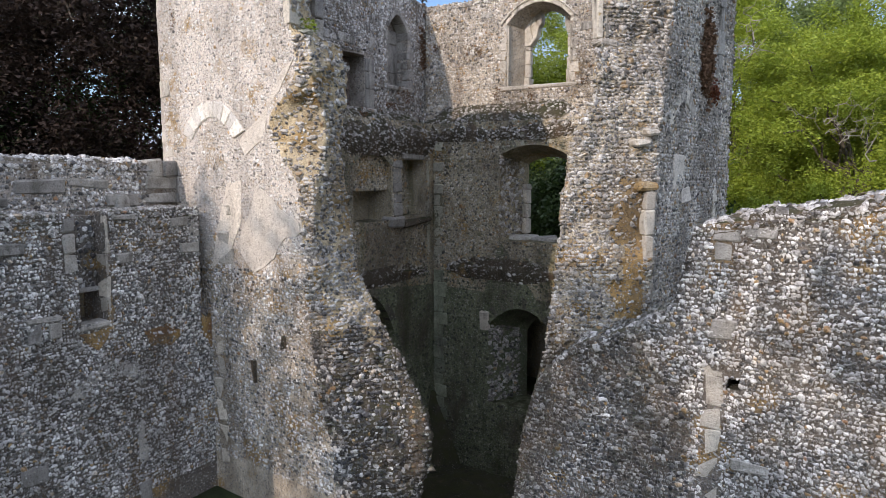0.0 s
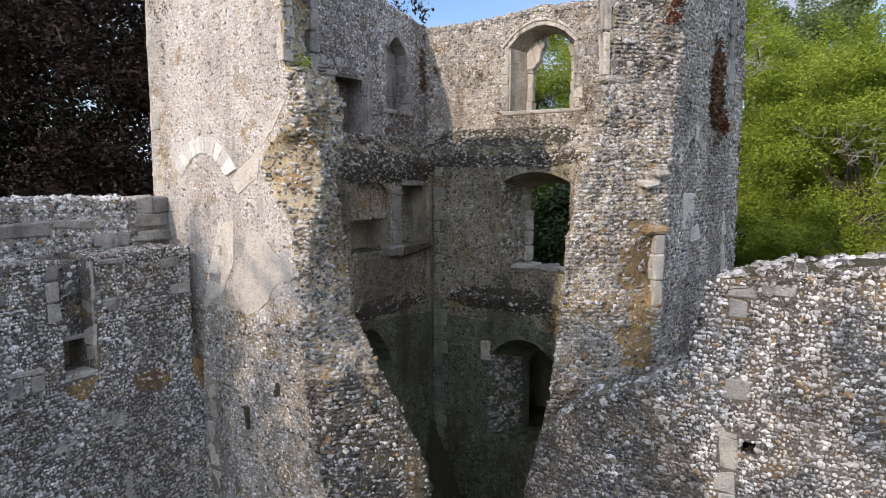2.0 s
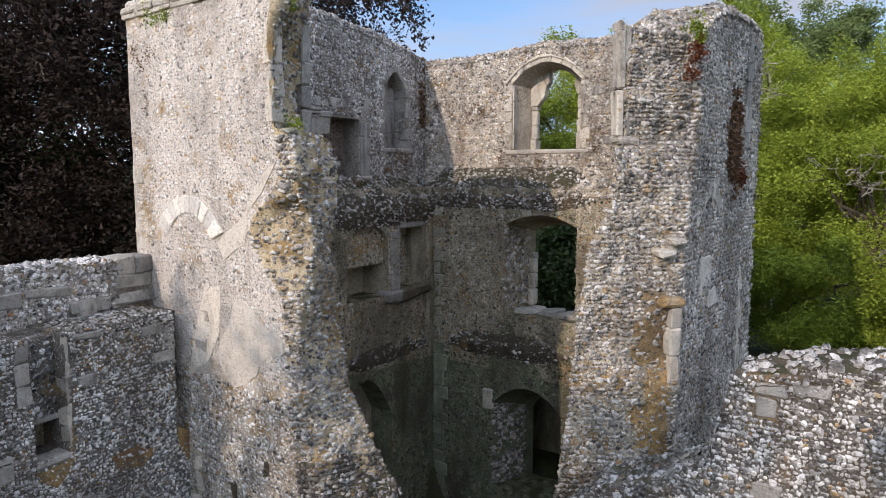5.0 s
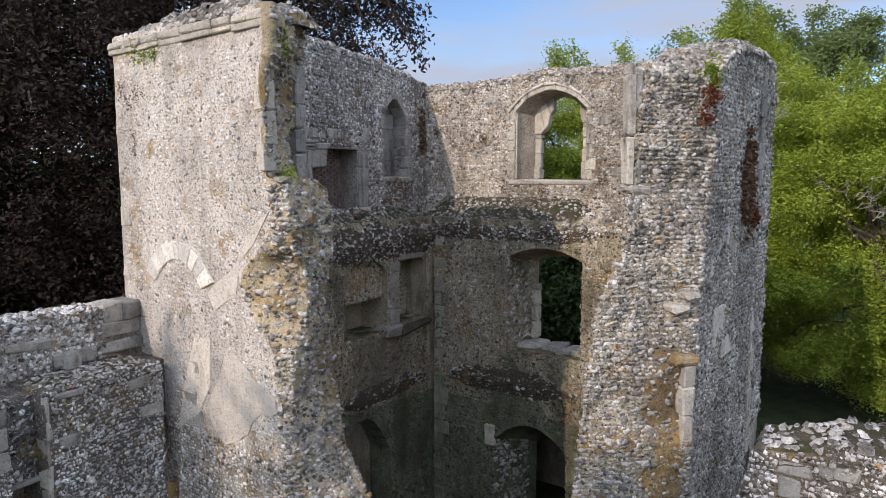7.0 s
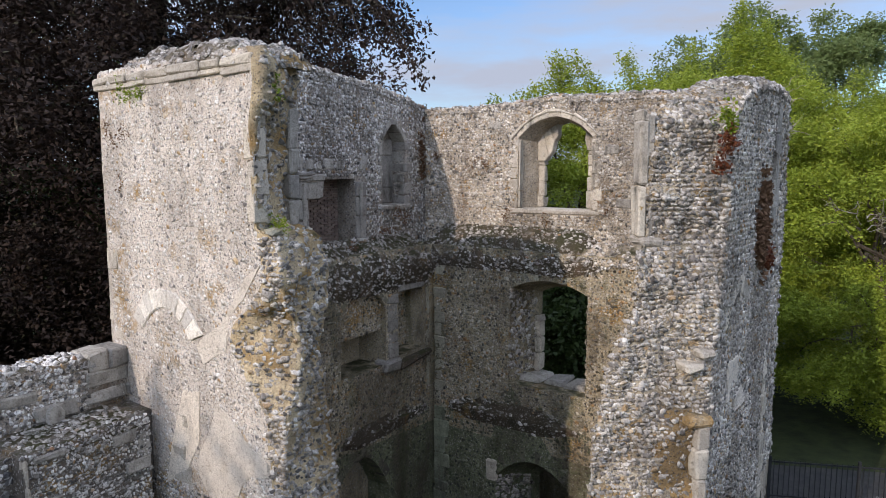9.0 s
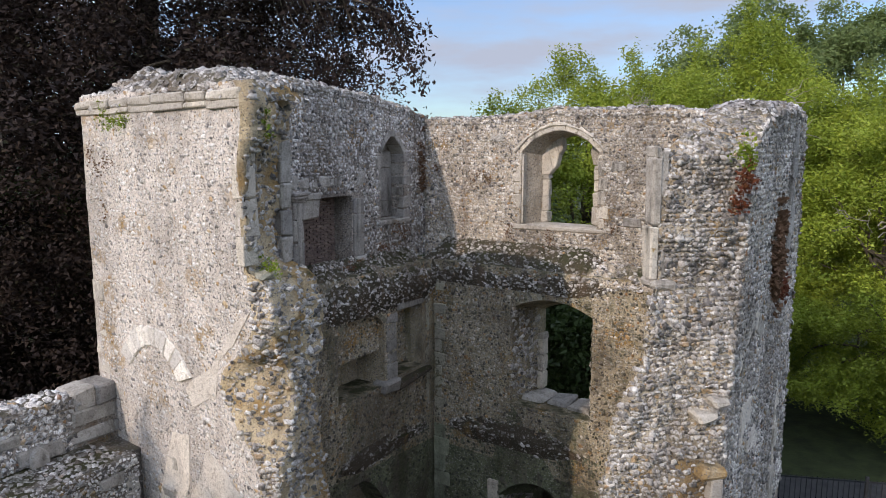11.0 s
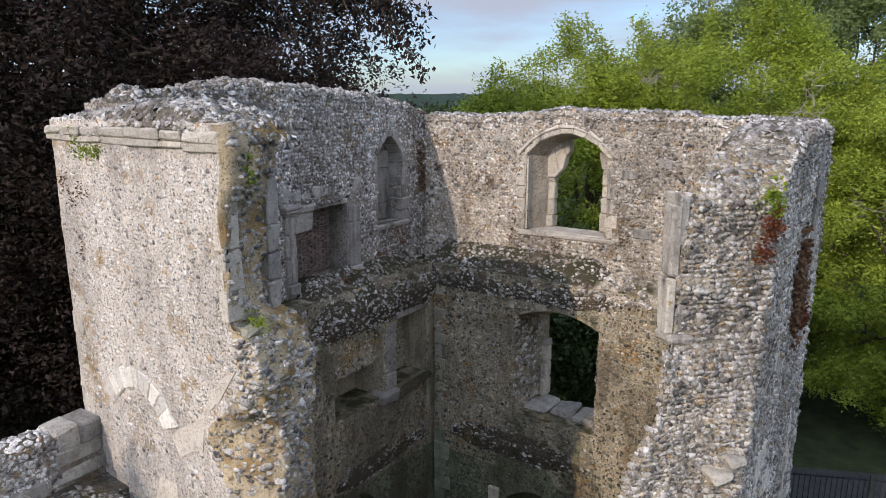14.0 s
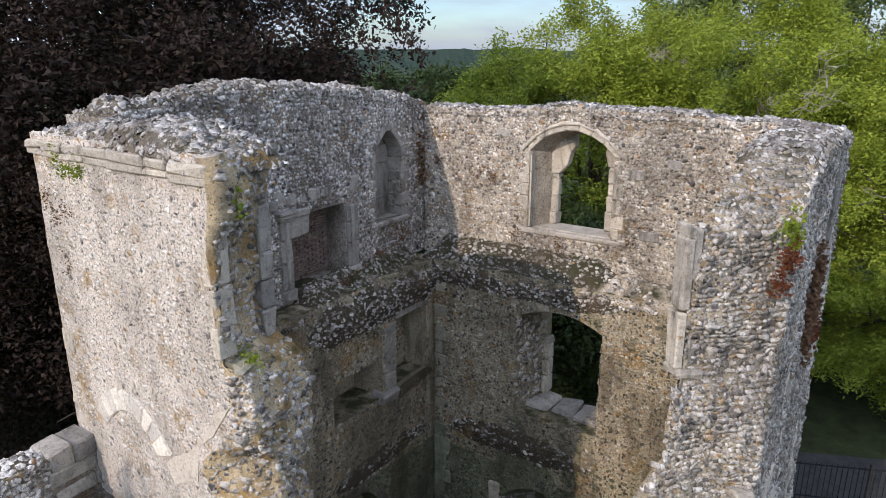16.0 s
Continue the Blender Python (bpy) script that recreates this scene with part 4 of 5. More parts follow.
reveal_flints(wall_nel, WNEL, (0.02, -0.02), (0.24, -1.0), 5.0, 7.3, F_CORE)
reveal_flints(wall_nel, WNEL, (2.03, -0.02), (1.82, -1.0), 5.0, 7.3, F_DAMP)
reveal_flints(wall_nel, WNEL, (-0.33, -0.02), (0.2, -1.0), 0.0, 2.4, F_CORE)
reveal_flints(wall_nel, WNEL, (1.73, -0.02), (1.42, -1.0), 0.0, 2.4, F_DAMP)

# --- south-east wall: the right pier with its torn end ---
SE = [(-2.4, (1.1, 11.9), (3.3, 11.5)), (0.0, (1.35, 11.95), (3.5, 11.7)), (2.8, (1.72, 12.05), (3.6, 11.95)), (4.2, (1.95, 12.12), (3.8, 12.2)), (6.0, (2.14, 12.27), (3.92, 12.42)), (7.4, (2.35, 12.35), (3.97, 12.5)),
      (8.2, (2.75, 12.4), (4.05, 12.6)), (9.1, (2.78, 12.45), (4.2, 12.8)), (9.25, (2.9, 12.6), (4.25, 12.88)), (10.95, (3.0, 12.75), (4.35, 13.05)), (11.2, (3.3, 13.1), (4.5, 13.25)), (11.5, (3.75, 13.7), (4.85, 13.75)), (11.8, (4.5, 14.7), (5.5, 14.7))]
rings = [(z, [a, b, (6.55, 16.08), (7.2, 17.0), (6.0, 17.2)]) for z, a, b in SE]
G, spans = loft(rings, 0.12, (0.15, 0.05, 0.05, 0.05, 0.08), 11.0)


def in_scar(P):
    x, z = P[:, 0], P[:, 2]
    edge = 0.12 * np.sin(z * 5.1) + 0.07 * np.sin(z * 13.0)
    return (x > 3.22 + edge) & (x < 3.72) & (z > 4.0) & (z < 6.75) & (rng.random(len(x)) < 0.72)


wall_se = structure("wall_south_east", loft_mesh("wall", G, M_TORN, spans[1:3], (M_INNER, M_INNER)), M_TORN, "broken end of the tower wall, rubble core and ochre mortar exposed")
me = wall_se.data
me.materials.append(M_OCHRE)
me.materials.append(M_TALUS)
# the pier's foot is mossy, and its shade is also put into the colour
for f in me.polygons:
    c = f.center
    if c.y < 12.9 and 3.22 + 0.12 * math.sin(c.z * 5.1) + 0.07 * math.sin(c.z * 13.0) < c.x < 3.75 and 4.0 < c.z < 6.75:
        f.material_index = 3
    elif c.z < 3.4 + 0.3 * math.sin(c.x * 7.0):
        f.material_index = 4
loft_flints(wall_se, G, spans[0][0], spans[0][1], F_CORE, 0.067, 0.9, 0.62, 3.4, 11.8, 300, 0.22, in_scar)
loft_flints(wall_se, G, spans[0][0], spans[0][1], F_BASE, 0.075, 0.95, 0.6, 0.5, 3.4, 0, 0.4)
loft_flints(wall_se, G, spans[1][0], spans[1][1], F_INNER, 0.068, 0.9, 0.5, 2.5, 11.8, 0, 0.25)
loft_flints(wall_se, G, spans[2][0], spans[2][1], F_INNER, 0.085, 0.9, 0.5, 4.0, 11.8, 0, 0.25)
WSI = Wall((3.3, 12.95), (0.6, 0.8))
crest(wall_se, WSI, 0.78, -0.35, [(1.9, 11.7), (3.0, 11.85), (5.0, 11.88)], F_CREST, 0.09, 1.0, 0.06, 0.05)

# --- mossy slopes of rubble where the upper walls step back ---
LEDGE_LABEL = "dark mossy slope of rubble along the inner tower wall"
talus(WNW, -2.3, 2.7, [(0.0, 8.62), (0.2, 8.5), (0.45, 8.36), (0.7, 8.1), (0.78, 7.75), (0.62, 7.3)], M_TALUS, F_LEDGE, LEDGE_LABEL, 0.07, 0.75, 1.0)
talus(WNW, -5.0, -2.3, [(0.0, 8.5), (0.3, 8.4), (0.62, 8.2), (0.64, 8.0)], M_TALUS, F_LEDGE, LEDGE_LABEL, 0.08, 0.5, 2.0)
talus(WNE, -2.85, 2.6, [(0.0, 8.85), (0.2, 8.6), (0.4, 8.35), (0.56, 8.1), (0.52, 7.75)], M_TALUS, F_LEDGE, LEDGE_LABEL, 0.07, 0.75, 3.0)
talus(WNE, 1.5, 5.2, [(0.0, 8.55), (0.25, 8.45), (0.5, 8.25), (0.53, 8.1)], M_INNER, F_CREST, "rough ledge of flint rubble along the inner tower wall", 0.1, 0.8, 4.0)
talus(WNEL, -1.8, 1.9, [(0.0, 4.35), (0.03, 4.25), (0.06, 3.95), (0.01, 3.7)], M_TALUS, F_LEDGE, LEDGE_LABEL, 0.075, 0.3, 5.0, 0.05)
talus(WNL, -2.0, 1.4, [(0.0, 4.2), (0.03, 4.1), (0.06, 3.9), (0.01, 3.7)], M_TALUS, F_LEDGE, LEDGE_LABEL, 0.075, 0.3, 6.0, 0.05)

# ============ curtain walls ============
ce_top = ragged([(8.0, 6.75), (4.0, 6.6), (2.0, 6.45), (0.9, 6.25), (0.3, 6.12), (-0.4, 6.02)], 0.13, 0.05, 4.0)
ce_slope = ragged([(-0.4, 6.02), (-0.5, 5.6), (-0.72, 4.6), (-1.5, 4.2), (-2.3, 3.9), (-3.0, 3.1), (-3.25, 2.2), (-3.4, 0.9)], 0.13, 0.08, 6.0)
ce_out = [(-3.55, 0), (8.0, 0)] + ce_top + ce_slope[1:]
putlog = [(0.15, 3.55), (0.35, 3.55), (0.35, 3.72), (0.15, 3.72)]
wall_ce = structure("curtain_wall_east", prism(CE, 0, 1.1, ce_out, [(putlog, putlog)]), M_WEST, "grey flint curtain wall with a broken top", "wall")
mossy_edge = ragged([(0.0, 0.0), (-0.35, 1.6), (-0.3, 2.8), (-1.0, 4.0), (-1.1, 6.5)], 0.1, 0.45, 9.0)
mossy_foot = mossy_edge + [(-4.0, 6.5), (-4.0, 0.0)]
flint_face(wall_ce, CE, 0, [(min(q[0], 4.6), max(q[1], 0.6)) for q in ce_out], F_GREY, 0.059, 0.95, (mossy_foot, putlog, [(-0.17, 1.0), (0.12, 1.0), (0.12, 3.9), (-0.17, 3.9)], [(-0.14, 5.45), (0.16, 5.45), (0.16, 6), (-0.14, 6)]), 0.6, 300, (1.5, 5.5))
flint_face(wall_ce, CE, 0, [(min(q[0], 0.3), max(q[1], 0.3)) for q in ce_out], F_MOSSY, 0.066, 0.95, (mossy_edge + [(4.0, 6.5), (4.0, 0.0)],), 0.65)
crest(wall_ce, CE, 0.02, -1.12, ce_top[::-1], F_CREST, 0.1, 0.55, 0.08, 0.06, M_TALUS)
crest(wall_ce, CE, 0.02, -1.12, ce_slope[::-1], F_MOSSY, 0.1, 1.0, 0.06, 0.08)

chase = [(-0.03, 4.12), (0.5, 4.12), (0.5, 6.3), (-0.03, 6.3)]
slot = [(2.58, 3.5), (2.97, 3.5), (2.97, 6.3), (2.58, 6.3)]
cw_top = 6.12
cw_out = [(-7, 0), (3.3, 0), (3.3, cw_top), (2.97, cw_top), (2.97, 3.5), (2.58, 3.5), (2.58, cw_top), (0.5, cw_top), (0.5, 4.12), (-0.03, 4.12), (-0.03, cw_top), (-7, cw_top)]
wall_cw = structure("curtain_wall_west", prism(CW, 0, 1.05, cw_out), M_WEST, "dark flint curtain wall with a tall chase and a wall walk", "wall")
part("backing", block(CW, -0.1, 0.6, 4.72, 6.05, -1.04, -0.32, 0), M_WEST, wall_cw)
part("backing", block(CW, -0.1, 0.6, 4.0, 4.72, -1.04, -0.75, 0), M_DAMP, wall_cw)
part("backing", block(CW, 2.5, 3.1, 3.4, 4.42, -1.04, -0.3, 0), M_DAMP, wall_cw)
part("backing", block(CW, 2.5, 3.1, 4.75, 6.05, -1.04, -0.3, 0), M_WEST, wall_cw)
part("backing", block(CW, 2.5, 3.1, 4.2, 4.77, -1.04, -0.9, 0), M_DAMP, wall_cw)
flint_face(wall_cw, CW, 0, [(max(q[0], -2.2), max(q[1], 0.6)) for q in cw_out], F_WEST, 0.057, 0.93, ([(-0.28, 5.1), (-0.03, 5.1), (-0.03, 6.05), (-0.28, 6.05)], [(0.5, 4.15), (0.6, 4.15), (0.6, 6.05), (0.5, 6.05)], [(2.58, 3.5), (3.3, 3.5), (3.3, 6.05), (2.58, 6.05)]), 0.7, 300, (1, 5))
flint_face(wall_cw, CW, -0.3, [(-0.03, 4.7), (0.5, 4.7), (0.5, 6.05), (-0.03, 6.05)], F_DARK, 0.1, 0.8, (), 0.35)
for a, b in ((-7, -0.05), (0.52, 2.57), (2.98, 3.25)):
    crest(wall_cw, CW, 0.02, -1.04, [(a, 6.1), (b, 6.1)], F_LEDGE, 0.08, 0.6, 0.03, 0.03, M_TALUS)
parapet = structure("parapet", prism(CW, -1.05, 0.55, [(-7, 0), (3.0, 0), (3.0, 7.02), (-7, 7.02)]), M_GREY, "low flint parapet with a band of grey stone", "wall")
flint_face(parapet, CW, -1.05, [(-7, 6.1), (2.2, 6.1), (2.2, 7.02), (-7, 7.02)], F_WEST, 0.075, 0.9, (), 0.45)
crest(parapet, CW, -1.04, -1.61, [(-7, 7.0), (2.3, 7.0)], F_GREY, 0.1, 1.1, 0.1, 0.05)

# ============ trees ============


def branch_mesh(bm, pts, r0, r1, sides=7):
    """A tapered limb through the points."""
    prev = None
    k = len(pts)
    for i, q in enumerate(pts):
        a, b = Vector(pts[max(0, i - 1)]), Vector(pts[min(k - 1, i + 1)])
        d = (b - a).normalized()
        x = d.orthogonal().normalized()
        y = d.cross(x)
        r = r0 + (r1 - r0) * i / (k - 1)
        ring = [bm.verts.new(Vector(q) + r * (math.cos(t) * x + math.sin(t) * y)) for t in (2 * math.pi * j / sides for j in range(sides))]
        if prev:
            for j in range(sides):
                bm.faces.new((prev[j], prev[(j + 1) % sides], ring[(j + 1) % sides], ring[j]))
        prev = ring


def bent(a, b, sag, k=6, wob=0.25):
    a, b = Vector(a), Vector(b)
    out = []
    for i in range(k + 1):
        f = i / k
        q = a.lerp(b, f) + Vector((0, 0, sag * math.sin(f * math.pi)))
        if 0 < i < k:
            q += Vector(rng.normal(0, wob, 3))
        out.append(q)
    return out


def leaves(name, centres, per, spread, size, mat, flat=0.4, droop=0.0, narrow=0.28, slim=False):
    """Many small pointed leaves round the centres."""
    c = np.repeat(centres, per, 0)
    m = len(c)
    c = c + rng.normal(0, 1, (m, 3)) * np.asarray(spread)
    d = rng.normal(0, 1, (m, 3))
    d[:, 2] = d[:, 2] * 0.6 - droop
    d /= np.linalg.norm(d, axis=1)[:, None]
    e = np.cross(d, rng.normal(0, 1, (m, 3)) * [flat, flat, 1.0])
    e /= np.linalg.norm(e, axis=1)[:, None]
    q = size * rng.uniform(0.6, 1.3, m)[:, None]
    if slim:
        V = np.stack([c - d * q * 0.4 + e * q * narrow, c + d * q * 0.6, c - d * q * 0.4 - e * q * narrow], 1).reshape(-1, 3)
        return quick_mesh(name, V, 3, mat, np.arange(m * 3).reshape(-1, 3))
    V = np.stack([c - d * q * 0.5, c + e * q * narrow, c + d * q * 0.5, c - e * q * narrow], 1).reshape(-1, 3)
    return quick_mesh(name, V, 4, mat, np.arange(m * 4).reshape(-1, 4))


def lobes(centre, radii, count, size, per, low=-0.9, gap=-0.34):
    """Clump centres on the skins of many lobes over an ellipsoid."""
    d = rng.normal(0, 1, (count * 3, 3))
    d /= np.linalg.norm(d, axis=1)[:, None]
    d = d[d[:, 2] > low][:count]
    k = len(d)
    L = np.asarray(centre) + d * np.asarray(radii) * rng.uniform(0.66, 1.05, (k, 1))
    L = L[np.array([noise.noise(Vector(q) * 0.42) > gap for q in L])]
    k = len(L)
    size = (size * np.exp(rng.normal(0.0, 0.25, k))).repeat(per)[:, None]
    e = rng.normal(0, 1, (k * per, 3))
    e[:, 2] += 0.4
    e /= np.linalg.norm(e, axis=1)[:, None]
    return L, np.repeat(L, per, 0) + e * size * rng.uniform(0.5, 1.15, (k * per, 1)) * [1.25, 1.25, 0.55]


def tree(base, height, radii, mat, count, size, per, leaf_size, leaf_count, label, spread=0.3, trunk=0.35, low=-0.9, sprays=0):
    x, y = base
    ob = tagged(new("tree"), label, "tree", group="trees round the tower")
    ob.location = (x, y, 0)
    L, C = lobes((0, 0, height - radii[2]), radii, count, size, per, low)
    C = C[C[:, 2] > 0.3]
    bm = bmesh.new()
    branch_mesh(bm, bent((0, 0, -0.1), (0.2, 0.1, height * 0.62), 0, 6, 0.12), trunk, trunk * 0.45, 9)
    trunk_ob = part("trunk", bm, BARK, ob, "grey-brown trunk")
    for q in L[:: max(1, len(L) // 22)]:
        f = rng.uniform(0.22, 0.55)
        bm = bmesh.new()
        branch_mesh(bm, bent((0.1 * f, 0, height * f), q, 0.5, 6, 0.2), trunk * 0.3, 0.03, 6)
        part("limb", bm, BARK, trunk_ob)
    if sprays:
        top = L[np.argsort(-L[:, 2])][:sprays]
        S = np.concatenate([np.asarray(q) + np.linspace(0, 1, 9)[:, None] * [rng.normal(0, 0.6), rng.normal(0, 0.5), rng.uniform(1.2, 2.0)] for q in top])
        C = np.concatenate([C, S, S[::2] + 0.1])
    part("crown", leaves("crown", C, leaf_count, spread, leaf_size, mat, 0.9, 0.0, 0.3, True), mat, ob)
    return ob


GREEN_LABEL = "broad bright green tree in full sunlit leaf"
tree((2.6, 40.0), 12.6, (3.6, 3.5, 5.6), L_GREEN, 110, 1.0, 11, 0.16, 62, GREEN_LABEL, 0.24, 0.3, -0.9, 2)
tree((7.2, 37.5), 14.8, (5.4, 4.5, 6.6), L_GREEN, 230, 0.95, 11, 0.14, 70, GREEN_LABEL, 0.24, 0.35, -0.9, 4)
tree((13.0, 33.5), 15.4, (6.0, 5.0, 7.2), L_GREEN, 260, 0.95, 11, 0.12, 80, GREEN_LABEL, 0.22, 0.35, -1.0, 6)
tree((17.8, 28.5), 13.0, (5.2, 5.0, 6.4), L_GREEN, 280, 0.9, 11, 0.105, 86, GREEN_LABEL, 0.2, 0.35, -1.0, 6)
tree((24.0, 33.0), 12.4, (5.5, 5.0, 6.4), L_GREEN, 150, 1.1, 10, 0.16, 62, GREEN_LABEL, 0.24, 0.35, -1.0)
WILLOW_LABEL = "tall grey-green willow standing behind the other trees"
for x, y, hgt, r in ((17.5, 55.0, 19.0, 3.6), (24.0, 54.0, 22.0, 4.4), (31.0, 56.0, 23.5, 3.9), (39.5, 56.0, 17.5, 4.2), (47.0, 57.0, 17.0, 4.5)):
    tree((x, y), hgt, (r, r, hgt * 0.46), L_WILLOW, 110, 1.2, 9, 0.28, 60, WILLOW_LABEL, 0.34)

# --- dead boughs inside the green crown ---
def dead_bough(x, y, z, count, reach):
    ob = tagged(new("dead_bough"), "bare pale dead bough among green leaves", "branch", group="dead boughs in the green trees")
    ob.location = (x, y, z)
    for k in range(count):
        a = Vector((rng.normal(0, 0.5), rng.normal(0, 0.3), rng.normal(0, 0.5)))
        b = a + Vector((rng.uniform(-reach, reach), -0.4, rng.uniform(-0.5, 0.8)))
        bm = bmesh.new()
        line = bent(a, b, 0.15, 7, 0.09)
        branch_mesh(bm, line, 0.02 if k % 4 else 0.032, 0.007, 5)
        for q in line[2:6]:
            branch_mesh(bm, bent(q, q + Vector((rng.uniform(-0.7, 0.7), -0.2, rng.uniform(-0.1, 0.6))), 0.05, 4, 0.05), 0.014, 0.005, 4)
        part("twig", bm, DEADWOOD, ob)


for x, y, z, count, reach in ((14.5, 25.0, 8.4, 7, 2.2), (15.5, 23.6, 5.8, 6, 1.8), (12.0, 27.6, 11.6, 7, 2.4), (16.5, 23.8, 10.6, 6, 2.0), (8.5, 32.4, 12.6, 5, 2.0)):
    dead_bough(x, y, z, count, reach)

# --- the great copper beech ---
beech = tagged(new("copper_beech"), "huge dark copper beech with hanging twigs behind the tower", "tree", group="trees round the tower")
beech.location = (-10.5, 27.0, 0)
bm = bmesh.new()
branch_mesh(bm, bent((0, 0, -0.1), (0.5, 0, 17), 0, 7, 0.15), 0.75, 0.3, 11)
trunk_ob = part("trunk", bm, BARK, beech, "thick dark trunk")
for k in range(40):
    a = rng.uniform(0, 2 * math.pi)
    z0 = rng.uniform(3, 15)
    r = rng.uniform(5.5, 8.6)
    bm = bmesh.new()
    branch_mesh(bm, bent((0, 0, z0), (r * math.cos(a), r * math.sin(a), z0 + rng.uniform(0, 4)), 1.2, 7, 0.25), 0.16, 0.02, 6)
    part("limb", bm, BARK, trunk_ob)
L, C = lobes((0, 0, 10.5), (7.9, 7.5, 11.5), 540, 1.25, 9, -1.0, -2.0)
L2, C2 = lobes((0, 0, 9.5), (6.5, 5.5, 9.5), 150, 1.6, 8, -1.0, -2.0)
C = np.concatenate([C, C2])
C = C[C[:, 2] > 0.2]
crown = part("crown", leaves("crown", C, 68, 0.32, 0.145, L_BEECH, 0.6, 0.3, 0.32, True), L_BEECH, beech, "dark purple-brown leaves")
# hanging sprays on the side over the tower's corner
for k in range(46):
    f = rng.random()
    start = Vector((4.0 + 4.9 * f ** 0.8, -2.6 + 1.4 * rng.normal() * 0.7, 18.2 - 2.6 * f + rng.normal() * 0.7))
    fall = rng.uniform(1.6, 4.2) * (1.15 - 0.55 * f)
    pts = [start + Vector((0.16 * i, 0.02 * i, -fall * (i / 8) ** 1.25 + 0.12 * math.sin(i))) for i in range(9)]
    bm = bmesh.new()
    branch_mesh(bm, [start + Vector((-2.2, 0.4, 0.3)), start + Vector((-1.0, 0.2, 0.35))] + pts, 0.03, 0.006, 4)
    spray = part("hanging_twig", bm, BARK, crown)
    P = np.array([tuple(p) for p in pts])
    P = np.concatenate([P, (P[1:] + P[:-1]) / 2])
    me = leaves("twig_leaves", P, 9, 0.12, 0.15, L_BEECH, 0.6, 0.9)
    spray.data.materials.append(L_BEECH)
    bm = bmesh.new()
    bm.from_mesh(spray.data)
    k0 = len(bm.faces)
    bm.from_mesh(me)
    bm.faces.ensure_lookup_table()
    for fc in bm.faces[k0:]:
        fc.material_index = 1
    bm.to_mesh(spray.data)
    bm.free()
    bpy.data.meshes.remove(me)

# ============ shade trees on the open side ============
SHRUB_LABEL = "dense dark green shrub under the trees"
for x, y, hgt, r in ((2.5, 29.5, 7.5, 2.6), (6.0, 27.5, 8.0, 2.6), (4.2, 31.5, 8.5, 2.8), (9.0, 28.0, 6.0, 2.4), (-1.5, 31.0, 7.0, 2.6)):
    tree((x, y), hgt, (r, r, hgt * 0.5), L_SHRUB, 56, 0.85, 9, 0.22, 44, SHRUB_LABEL, 0.26, 0.15)
for x, y, hgt, r in ((-22.0, 31.0, 17.0, 6.0), (-14.0, 36.0, 15.0, 6.0), (-19.0, 21.0, 12.0, 4.0)):
    tree((x, y), hgt, (r, r, hgt * 0.5), L_SHRUB, 100, 1.4, 8, 0.32, 44, "dark shaded tree standing beside the beech", 0.36, 0.3, -1.0)
for x, y, hgt in ((-25, -9, 20.0), (-16, -15, 21.0), (-8, -19, 21.5), (0, -21, 20.5)):
    tree((x, y), hgt, (4.6, 4.6, 6.5), L_GREEN, 45, 1.4, 7, 0.45, 24, "green tree on the open side of the ruin", 0.5)

# ============ far woods and hills ============
for x, y, hgt, r in ((-15.0, 108.0, 11.0, 5.5), (-8.5, 102.0, 10.5, 5.0), (-3.0, 112.0, 11.5, 5.5), (3.0, 104.0, 10.5, 5.0)):
    tree((x, y), hgt, (r, r, hgt * 0.5), L_SHRUB, 60, 1.6, 7, 0.6, 20, "round dark green tree in the distance", 0.5, 0.3, -1.0)
bm = bmesh.new()
cols = 900
rows = []
for r, zb in ((300, -2.0), (310, 7.0), (360, 9.0), (900, 14.0), (1400, 26.0)):
    ring = []
    for i in range(cols):
        a = 2 * math.pi * i / cols
        q = Vector((math.cos(a) * r, math.sin(a) * r, 0))
        ring.append(bm.verts.new((q.x, q.y, zb + (0 if zb < 0 else (zb * 0.25) * noise.noise(q * 0.01) + 2.0 * noise.noise(q * 0.06) + 1.8 * noise.noise(q * 0.17)))))
    rows.append(ring)
for ra, rb in zip(rows, rows[1:]):
    for i in range(cols):
        bm.faces.new((ra[i], ra[(i + 1) % cols], rb[(i + 1) % cols], rb[i]))
structure("backdrop", bm, FARWOOD, "distant wooded hills along the horizon", "hills")

# ============ lane and fence ============
lane = Wall((6.0, 26.2), (0.985, -0.17))
structure("road", block(lane, -6, 40, -0.1, 0.012, 0.0, 3.6, 0, 0), TARMAC, "dark tarmac lane under the trees", "road")
fence = tagged(new("fence"), "dark painted metal railing fence beside the lane", "fence")
fl = Wall((8.0, 23.0), (0.985, -0.17))
for z in (0.2, 1.3):
    part("rail", block(fl, -3, 12, z, z + 0.05, 0, 0.04, 0, 0), IRON, fence)
for k in range(101):
    s = -3 + 0.15 * k
    wide = k % 17 == 0
    part("post" if wide else "bar", block(fl, s, s + (0.08 if wide else 0.022), 0, 1.5 if wide else 1.4, -0.03 if wide else 0.01, 0.06 if wide else 0.03, 0, 0), IRON, fence)

